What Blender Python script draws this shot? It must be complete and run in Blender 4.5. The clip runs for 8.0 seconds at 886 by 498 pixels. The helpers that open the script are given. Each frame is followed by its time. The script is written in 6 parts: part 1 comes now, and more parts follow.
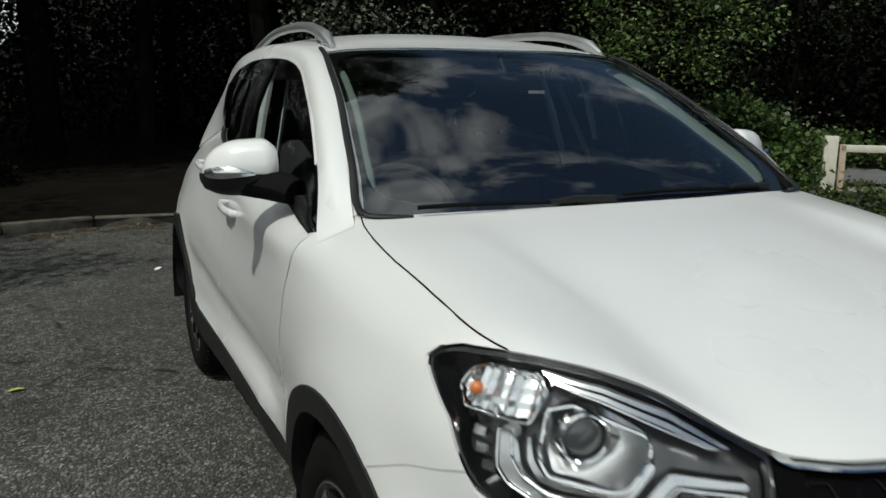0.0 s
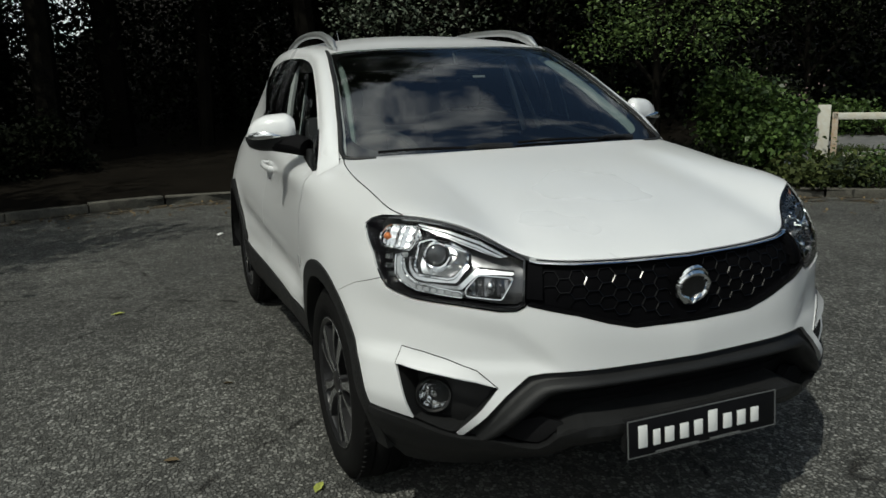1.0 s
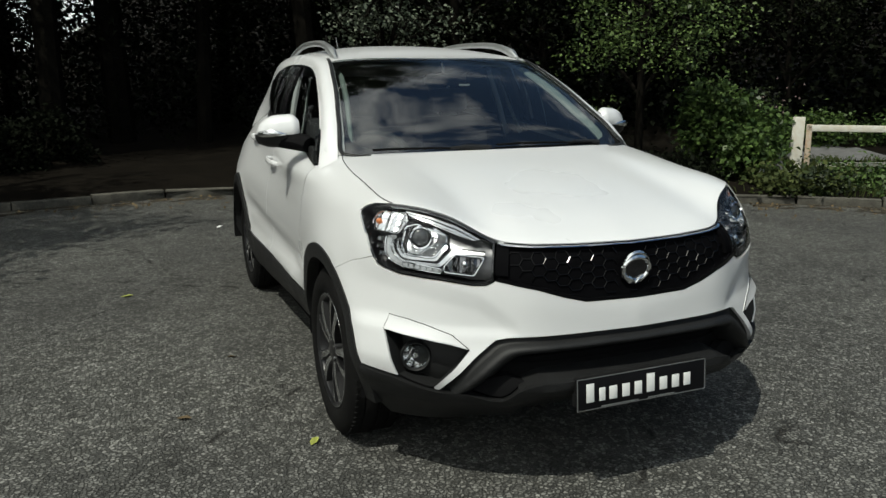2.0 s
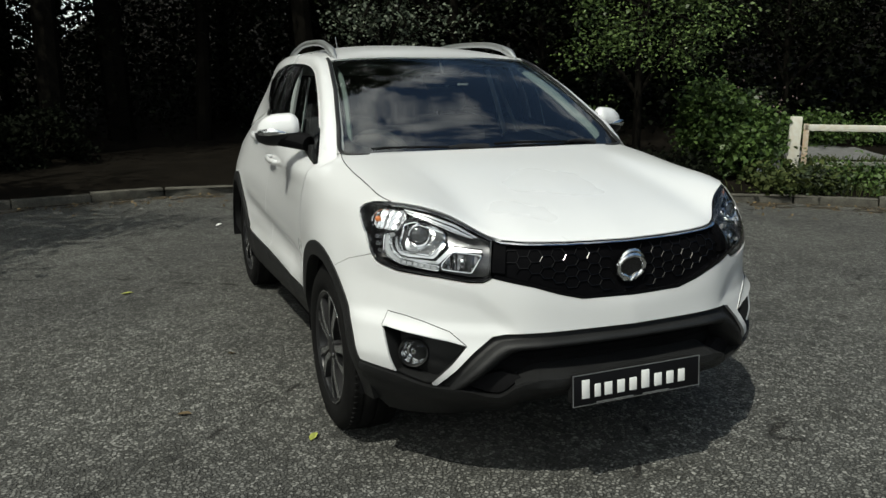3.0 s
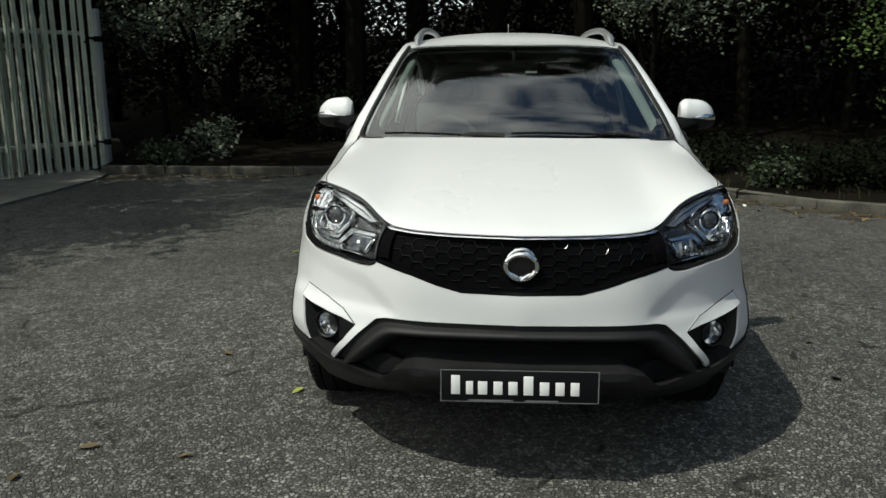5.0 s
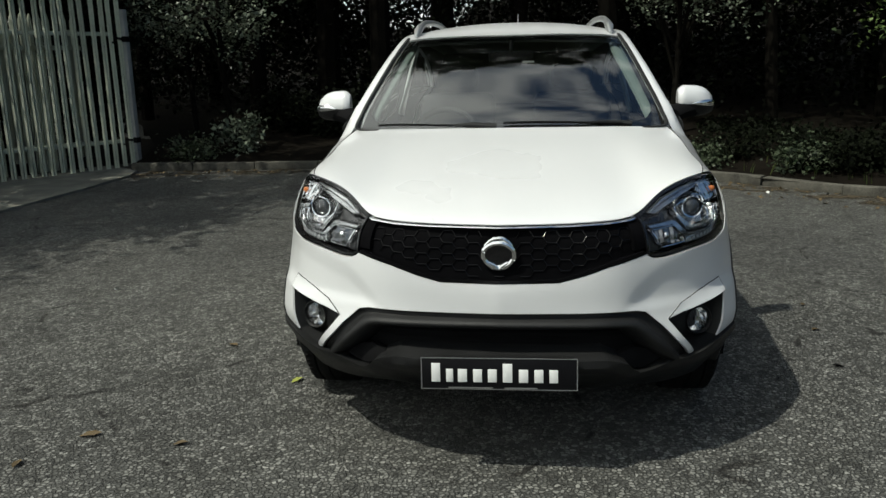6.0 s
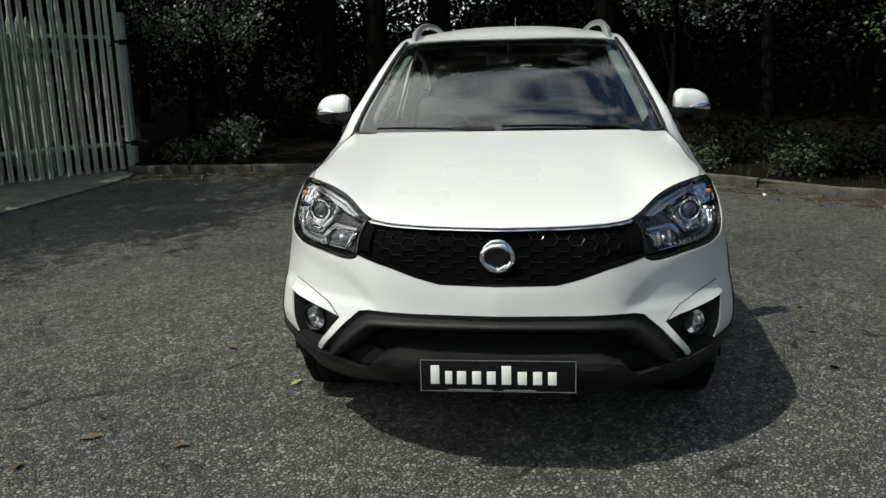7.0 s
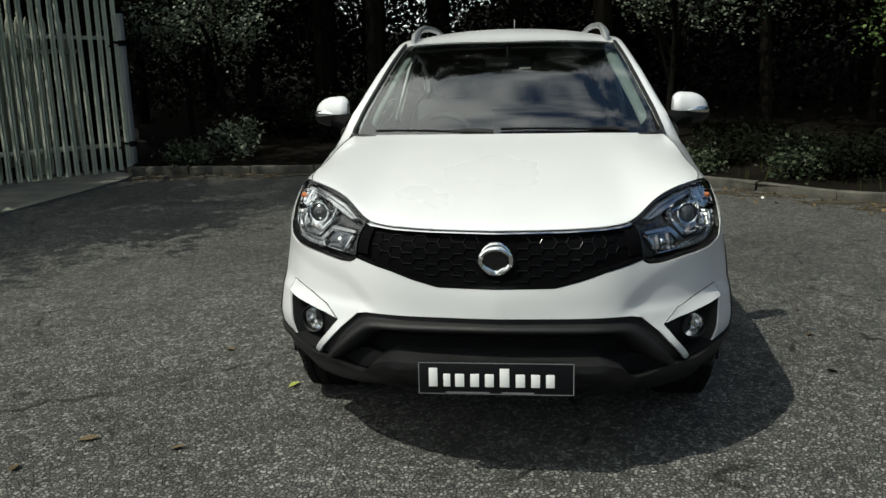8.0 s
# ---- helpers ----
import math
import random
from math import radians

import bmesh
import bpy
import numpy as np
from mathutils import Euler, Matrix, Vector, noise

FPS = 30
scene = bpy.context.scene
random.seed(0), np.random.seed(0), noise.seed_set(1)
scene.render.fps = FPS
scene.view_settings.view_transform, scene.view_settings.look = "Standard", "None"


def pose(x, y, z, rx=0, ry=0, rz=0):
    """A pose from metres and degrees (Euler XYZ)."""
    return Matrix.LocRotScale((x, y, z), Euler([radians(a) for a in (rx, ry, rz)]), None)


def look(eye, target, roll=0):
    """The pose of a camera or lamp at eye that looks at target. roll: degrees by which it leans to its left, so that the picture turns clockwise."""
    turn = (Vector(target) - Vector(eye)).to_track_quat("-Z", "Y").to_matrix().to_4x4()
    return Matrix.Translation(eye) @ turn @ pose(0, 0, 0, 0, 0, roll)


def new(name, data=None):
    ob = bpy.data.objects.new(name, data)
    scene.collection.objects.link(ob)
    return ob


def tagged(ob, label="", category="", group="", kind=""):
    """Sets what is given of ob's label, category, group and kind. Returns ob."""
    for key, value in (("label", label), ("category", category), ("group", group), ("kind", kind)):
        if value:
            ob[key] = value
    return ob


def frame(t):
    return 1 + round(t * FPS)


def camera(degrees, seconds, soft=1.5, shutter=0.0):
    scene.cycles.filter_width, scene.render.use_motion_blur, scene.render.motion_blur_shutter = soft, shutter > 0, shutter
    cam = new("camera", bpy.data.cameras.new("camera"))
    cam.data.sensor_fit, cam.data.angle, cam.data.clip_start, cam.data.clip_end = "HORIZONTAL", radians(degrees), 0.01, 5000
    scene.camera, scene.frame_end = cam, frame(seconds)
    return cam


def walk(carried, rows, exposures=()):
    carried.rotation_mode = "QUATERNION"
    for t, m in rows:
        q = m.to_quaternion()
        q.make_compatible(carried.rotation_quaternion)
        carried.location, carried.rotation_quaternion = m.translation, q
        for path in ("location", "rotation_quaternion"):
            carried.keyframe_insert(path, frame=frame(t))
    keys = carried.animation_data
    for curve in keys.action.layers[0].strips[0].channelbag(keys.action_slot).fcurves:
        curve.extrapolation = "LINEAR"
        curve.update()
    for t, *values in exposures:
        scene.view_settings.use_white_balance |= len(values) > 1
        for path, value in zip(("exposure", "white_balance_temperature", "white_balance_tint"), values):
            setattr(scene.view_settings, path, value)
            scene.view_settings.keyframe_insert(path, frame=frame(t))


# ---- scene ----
from mathutils.geometry import delaunay_2d_cdt as cdt

cam = camera(58.6, 8.0, shutter=.2)
PATH = [
    (0, (-1.334, -1.492, 1.409), (-0.497, 0.285, 1.034), 0.1),
    (0.2, (-1.370, -1.825, 1.399), (-0.552, -0.038, 1.031), -1.3),
    (0.5, (-1.412, -2.181, 1.383), (-0.652, -0.369, 1.011), -0.1),
    (1, (-1.467, -2.682, 1.400), (-0.761, -0.856, 0.991), -1.9),
    (1.5, (-1.568, -3.007, 1.414), (-0.849, -1.185, 1.011), -0.8),
    (3, (-1.605, -3.122, 1.425), (-0.875, -1.305, 1.019), -0.4),
    (3.5, (-1.538, -3.087, 1.416), (-0.829, -1.263, 1.004), -0.8),
    (3.8, (-1.267, -3.147, 1.381), (-0.638, -1.296, 0.962), -1.7),
    (4, (-1.013, -3.198, 1.379), (-0.596, -1.287, 0.961), -3.4),
    (4.2, (-0.822, -3.280, 1.404), (-0.524, -1.348, 0.980), -4.1),
    (5.3, (0.052, -3.437, 1.435), (-0.154, -1.499, 0.985), 0.5),
    (5.5, (0.084, -3.439, 1.434), (-0.135, -1.504, 0.980), -0.3),
    (6, (0.103, -3.449, 1.431), (-0.116, -1.514, 0.973), -1.2),
    (6.5, (0.102, -3.456, 1.435), (-0.114, -1.519, 0.985), -1.1),
    (7, (0.097, -3.464, 1.436), (-0.114, -1.527, 0.984), -1.2),
    (7.5, (0.092, -3.467, 1.439), (-0.114, -1.530, 0.986), -1.3),
    (8, (0.097, -3.466, 1.440), (-0.110, -1.528, 0.992), -1.0),
]
walk(cam, [(t, look(eye, target, roll)) for t, eye, target, roll in PATH],
     [(0, -.17, 6450, 2), (.5, -.40, 6450, 2), (1.0, -.22, 6480, 2), (1.5, .0, 6540, 2), (3.0, .16, 6600, 2), (5.5, .23, 6600, 2), (8.0, .28, 6600, 2)])

# ---- light ----
SUN_DIR = Vector((-.51, -.395, 1.0)).normalized()
world = bpy.data.worlds.new("sky")
scene.world = world
world.use_nodes = True
wn, wl = world.node_tree.nodes, world.node_tree.links
wn.clear()
w_out, w_bg, w_sky = wn.new("ShaderNodeOutputWorld"), wn.new("ShaderNodeBackground"), wn.new("ShaderNodeTexSky")
w_sky.sky_type, w_sky.sun_disc = "NISHITA", False
w_sky.sun_elevation = math.asin(SUN_DIR.z)
w_sky.sun_rotation = math.atan2(SUN_DIR.x, SUN_DIR.y)
w_sky.air_density, w_sky.dust_density, w_sky.ozone_density = 1.15, .4, 3.0
w_geo, w_noise, w_ramp, w_mix, w_map = (wn.new("ShaderNodeTexCoord"), wn.new("ShaderNodeTexNoise"), wn.new("ShaderNodeValToRGB"),
                                        wn.new("ShaderNodeMix"), wn.new("ShaderNodeMapping"))
w_map.inputs["Scale"].default_value = (1, 1, .9)
w_map.inputs["Location"].default_value = (.35, .1, .2)
w_noise.inputs["Scale"].default_value, w_noise.inputs["Detail"].default_value, w_noise.inputs["Roughness"].default_value = 3.3, 7, .58
w_ramp.color_ramp.elements[0].position, w_ramp.color_ramp.elements[1].position = .42, .66
w_mix.data_type = "RGBA"
w_mix.inputs["B"].default_value = (17.5, 17.6, 17.7, 1)
wl.new(w_geo.outputs["Generated"], w_map.inputs["Vector"])
wl.new(w_map.outputs["Vector"], w_noise.inputs["Vector"])
w_sep, w_side, w_sum = wn.new("ShaderNodeSeparateXYZ"), wn.new("ShaderNodeMath"), wn.new("ShaderNodeMath")
w_side.operation, w_sum.operation = "MULTIPLY_ADD", "ADD"
w_side.inputs[1].default_value, w_side.inputs[2].default_value = -.34, .07
wl.new(w_geo.outputs["Generated"], w_sep.inputs["Vector"])
wl.new(w_sep.outputs["X"], w_side.inputs[0])
wl.new(w_side.outputs[0], w_sum.inputs[0])
wl.new(w_noise.outputs["Fac"], w_sum.inputs[1])
wl.new(w_sum.outputs[0], w_ramp.inputs["Fac"])
wl.new(w_ramp.outputs["Color"], w_mix.inputs["Factor"])
wl.new(w_sky.outputs["Color"], w_mix.inputs["A"])
wl.new(w_mix.outputs["Result"], w_bg.inputs["Color"])
w_bg.inputs["Strength"].default_value = .064
wl.new(w_bg.outputs["Background"], w_out.inputs["Surface"])
sun = new("sun", bpy.data.lights.new("sun", "SUN"))
sun.data.energy, sun.data.angle, sun.data.color = 3.48, radians(.6), (1.0, .955, .88)
sun.matrix_world = look(SUN_DIR * 60, (0, 0, 0))


# ---- materials ----
def shader(name):
    m = bpy.data.materials.new(name)
    m.use_nodes = True
    n, l = m.node_tree.nodes, m.node_tree.links
    return m, n, l, n["Principled BSDF"]


def mat(name, base, rough=.5, metal=0.0, coat=0.0, var=.12, scale=6.0, fine=90.0, bump=0.0, tint=None, rough_var=.08, island=0.0, spec=.5):
    """A surface whose colour wanders at two scales, with fine relief; island: how far one piece differs from the next."""
    m, n, l, b = shader(name)
    co = n.new("ShaderNodeTexCoord")
    big, small, add, mixer = n.new("ShaderNodeTexNoise"), n.new("ShaderNodeTexNoise"), n.new("ShaderNodeMath"), n.new("ShaderNodeMix")
    big.inputs["Scale"].default_value, big.inputs["Detail"].default_value = scale, 4
    small.inputs["Scale"].default_value, small.inputs["Detail"].default_value = fine, 3
    for t in (big, small):
        l.new(co.outputs["Object"], t.inputs["Vector"])
    add.operation = "MULTIPLY_ADD"
    l.new(big.outputs["Fac"], add.inputs[0])
    add.inputs[1].default_value = .65
    half = n.new("ShaderNodeMath")
    half.operation = "MULTIPLY"
    l.new(small.outputs["Fac"], half.inputs[0])
    half.inputs[1].default_value = .35
    l.new(half.outputs[0], add.inputs[2])
    mixer.data_type = "RGBA"
    hi = tint or tuple(min(1, c * (1 + var)) for c in base)
    lo = tuple(c * (1 - var) for c in base)
    mixer.inputs["A"].default_value, mixer.inputs["B"].default_value = (*lo, 1), (*hi, 1)
    ramp = n.new("ShaderNodeMapRange")
    ramp.inputs["From Min"].default_value, ramp.inputs["From Max"].default_value = .3, .7
    l.new(add.outputs[0], ramp.inputs["Value"])
    l.new(ramp.outputs["Result"], mixer.inputs["Factor"])
    colour = mixer.outputs["Result"]
    if island:
        geo, hsv, mr = n.new("ShaderNodeNewGeometry"), n.new("ShaderNodeHueSaturation"), n.new("ShaderNodeMapRange")
        mr.inputs["To Min"].default_value, mr.inputs["To Max"].default_value = 1 - island, 1 + island
        l.new(geo.outputs["Random Per Island"], mr.inputs["Value"])
        l.new(mr.outputs["Result"], hsv.inputs["Value"])
        l.new(colour, hsv.inputs["Color"])
        colour = hsv.outputs["Color"]
    l.new(colour, b.inputs["Base Color"])
    b.inputs["Metallic"].default_value, b.inputs["Coat Weight"].default_value, b.inputs["Coat Roughness"].default_value = metal, coat, .09
    b.inputs["Specular IOR Level"].default_value = spec
    rr = n.new("ShaderNodeMapRange")
    rr.inputs["To Min"].default_value, rr.inputs["To Max"].default_value = max(0, rough - rough_var), min(1, rough + rough_var)
    l.new(big.outputs["Fac"], rr.inputs["Value"])
    l.new(rr.outputs["Result"], b.inputs["Roughness"])
    if bump:
        bm = n.new("ShaderNodeBump")
        bm.inputs["Strength"].default_value, bm.inputs["Distance"].default_value = min(1, bump), .004
        l.new(small.outputs["Fac"], bm.inputs["Height"])
        l.new(bm.outputs["Normal"], b.inputs["Normal"])
    return m


def clear_glass(name, tint, gloss_rough=.01, ior=1.5):
    m, n, l, b = shader(name)
    n.remove(b)
    out = n["Material Output"]
    tr, gl, fr, mx = n.new("ShaderNodeBsdfTransparent"), n.new("ShaderNodeBsdfGlossy"), n.new("ShaderNodeFresnel"), n.new("ShaderNodeMixShader")
    tr.inputs["Color"].default_value = (*tint, 1)
    gl.inputs["Roughness"].default_value = gloss_rough
    fr.inputs["IOR"].default_value = ior
    l.new(fr.outputs["Fac"], mx.inputs["Fac"])
    l.new(tr.outputs["BSDF"], mx.inputs[1])
    l.new(gl.outputs["BSDF"], mx.inputs[2])
    l.new(mx.outputs["Shader"], out.inputs["Surface"])
    return m


def leaf_mat(name, dark, light, gloss=.35, spec=.35, cluster=False):
    """Leaves that differ one by one and from bough to bough; cluster: shade and sunlit boughs put into the colour, most
    dark, some light.
    """
    m, n, l, b = shader(name)
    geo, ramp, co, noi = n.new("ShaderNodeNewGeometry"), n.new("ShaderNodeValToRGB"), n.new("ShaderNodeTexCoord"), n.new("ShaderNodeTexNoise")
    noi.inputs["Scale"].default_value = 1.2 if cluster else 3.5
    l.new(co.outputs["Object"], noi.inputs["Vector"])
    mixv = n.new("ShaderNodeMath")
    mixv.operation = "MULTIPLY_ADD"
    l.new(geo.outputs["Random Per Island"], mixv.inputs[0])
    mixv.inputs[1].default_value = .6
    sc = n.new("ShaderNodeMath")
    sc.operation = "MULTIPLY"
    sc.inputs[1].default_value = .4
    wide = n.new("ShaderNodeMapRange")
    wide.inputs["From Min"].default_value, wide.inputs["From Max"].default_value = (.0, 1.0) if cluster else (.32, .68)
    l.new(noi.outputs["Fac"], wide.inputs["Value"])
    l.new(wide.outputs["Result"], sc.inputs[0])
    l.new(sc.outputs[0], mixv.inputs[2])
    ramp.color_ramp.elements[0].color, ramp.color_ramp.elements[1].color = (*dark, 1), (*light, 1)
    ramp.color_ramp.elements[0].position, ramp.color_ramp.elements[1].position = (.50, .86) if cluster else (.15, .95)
    l.new(mixv.outputs[0], ramp.inputs["Fac"])
    l.new(ramp.outputs["Color"], b.inputs["Base Color"])
    b.inputs["Roughness"].default_value = gloss
    b.inputs["Specular IOR Level"].default_value = spec
    trn, mx = n.new("ShaderNodeBsdfTranslucent"), n.new("ShaderNodeMixShader")
    l.new(ramp.outputs["Color"], trn.inputs["Color"])
    mx.inputs["Fac"].default_value = .22
    l.new(b.outputs["BSDF"], mx.inputs[1])
    l.new(trn.outputs["BSDF"], mx.inputs[2])
    l.new(mx.outputs["Shader"], n["Material Output"].inputs["Surface"])
    return m


def asphalt_mat():
    """Worn tarmac: dark binder, pale stone chips of several greys, broad patches and fine cracks."""
    m, n, l, b = shader("tarmac")
    co = n.new("ShaderNodeTexCoord")

    def tex(kind, scale, detail=2):
        t = n.new(kind)
        t.inputs["Scale"].default_value = scale
        if kind == "ShaderNodeTexNoise":
            t.inputs["Detail"].default_value = detail
        l.new(co.outputs["Object"], t.inputs["Vector"])
        return t

    def ramp(source, *stops):
        r = n.new("ShaderNodeValToRGB")
        e = r.color_ramp.elements
        while len(e) < len(stops):
            e.new(.5)
        for k, (p, c) in zip(e, stops):
            k.position, k.color = p, (*c, 1) if len(c) == 3 else c
        l.new(source, r.inputs["Fac"])
        return r.outputs["Color"]

    def mul(a, c, mode="MULTIPLY", fac=1.0):
        x = n.new("ShaderNodeMix")
        x.data_type, x.blend_type = "RGBA", mode
        if isinstance(fac, float):
            x.inputs["Factor"].default_value = fac
        else:
            l.new(fac, x.inputs["Factor"])
        for sock, v in (("A", a), ("B", c)):
            if isinstance(v, tuple):
                x.inputs[sock].default_value = (*v, 1)
            else:
                l.new(v, x.inputs[sock])
        return x.outputs["Result"]
    chips = tex("ShaderNodeTexVoronoi", 56)
    chip_grey = ramp(chips.outputs["Color"], (.0, (.050, .051, .049)), (.40, (.088, .089, .085)), (.60, (.150, .151, .144)), (.85, (.215, .215, .206)), (1, (.31, .31, .297)))
    rough_co, wob = n.new("ShaderNodeMix"), tex("ShaderNodeTexNoise", 55, 2)
    rough_co.data_type = "RGBA"
    rough_co.inputs["Factor"].default_value = .012
    l.new(co.outputs["Object"], rough_co.inputs["A"])
    l.new(wob.outputs["Color"], rough_co.inputs["B"])
    edge = n.new("ShaderNodeTexVoronoi")
    edge.feature = "DISTANCE_TO_EDGE"
    for v in (chips, edge):
        v.inputs["Scale"].default_value = 58
        l.new(rough_co.outputs["Result"], v.inputs["Vector"])
    chip_mask = ramp(edge.outputs["Distance"], (.03, (0, 0, 0)), (.16, (1, 1, 1)))
    binder = ramp(tex("ShaderNodeTexNoise", 160, 4).outputs["Fac"], (.35, (.024, .024, .023)), (.65, (.080, .080, .075)))
    colour = mul(binder, chip_grey, "MIX", chip_mask)
    fade = ramp(tex("ShaderNodeTexNoise", 13, 3).outputs["Fac"], (.35, (.78, .78, .77)), (.65, (1.14, 1.14, 1.12)))
    colour = mul(colour, fade)
    patches = ramp(tex("ShaderNodeTexNoise", .55, 5).outputs["Fac"], (.35, (.80, .80, .80)), (.65, (1.12, 1.12, 1.10)))
    colour = mul(colour, patches)
    spots = ramp(tex("ShaderNodeTexNoise", 3.5, 4).outputs["Fac"], (.38, (.82, .82, .81)), (.6, (1.05, 1.05, 1.05)))
    colour = mul(colour, spots)
    warp, crack, shift = tex("ShaderNodeTexNoise", 3.0, 8), n.new("ShaderNodeTexVoronoi"), n.new("ShaderNodeMix")
    shift.data_type = "RGBA"
    shift.inputs["Factor"].default_value = .22
    l.new(co.outputs["Object"], shift.inputs["A"])
    l.new(warp.outputs["Color"], shift.inputs["B"])
    crack.feature = "DISTANCE_TO_EDGE"
    crack.inputs["Scale"].default_value = .62
    l.new(shift.outputs["Result"], crack.inputs["Vector"])
    lines = ramp(crack.outputs["Distance"], (.003, (.22, .21, .20)), (.009, (1, 1, 1)))
    rare = ramp(tex("ShaderNodeTexNoise", 4.5, 3).outputs["Fac"], (.50, (0, 0, 0)), (.60, (1, 1, 1)))
    colour = mul(colour, lines, "MULTIPLY", rare)
    l.new(colour, b.inputs["Base Color"])
    b.inputs["Roughness"].default_value = .82
    b.inputs["Specular IOR Level"].default_value = .35
    bp = n.new("ShaderNodeBump")
    bp.inputs["Strength"].default_value, bp.inputs["Distance"].default_value = 1.0, .014
    l.new(chip_mask, bp.inputs["Height"])
    l.new(bp.outputs["Normal"], b.inputs["Normal"])
    return m


def debris_mat():
    """Brown dirt in loose patches, with gaps between them."""
    m = mat("dirt_patches", (.052, .043, .030), .95, var=.45, scale=9, fine=90, bump=.8, spec=.05)
    n, l = m.node_tree.nodes, m.node_tree.links
    co, noi, rmp = n.new("ShaderNodeTexCoord"), n.new("ShaderNodeTexNoise"), n.new("ShaderNodeValToRGB")
    noi.inputs["Scale"].default_value, noi.inputs["Detail"].default_value = 4.5, 8
    rmp.color_ramp.elements[0].position, rmp.color_ramp.elements[1].position = .44, .60
    l.new(co.outputs["Object"], noi.inputs["Vector"])
    l.new(noi.outputs["Fac"], rmp.inputs["Fac"])
    l.new(rmp.outputs["Color"], n["Principled BSDF"].inputs["Alpha"])
    return m


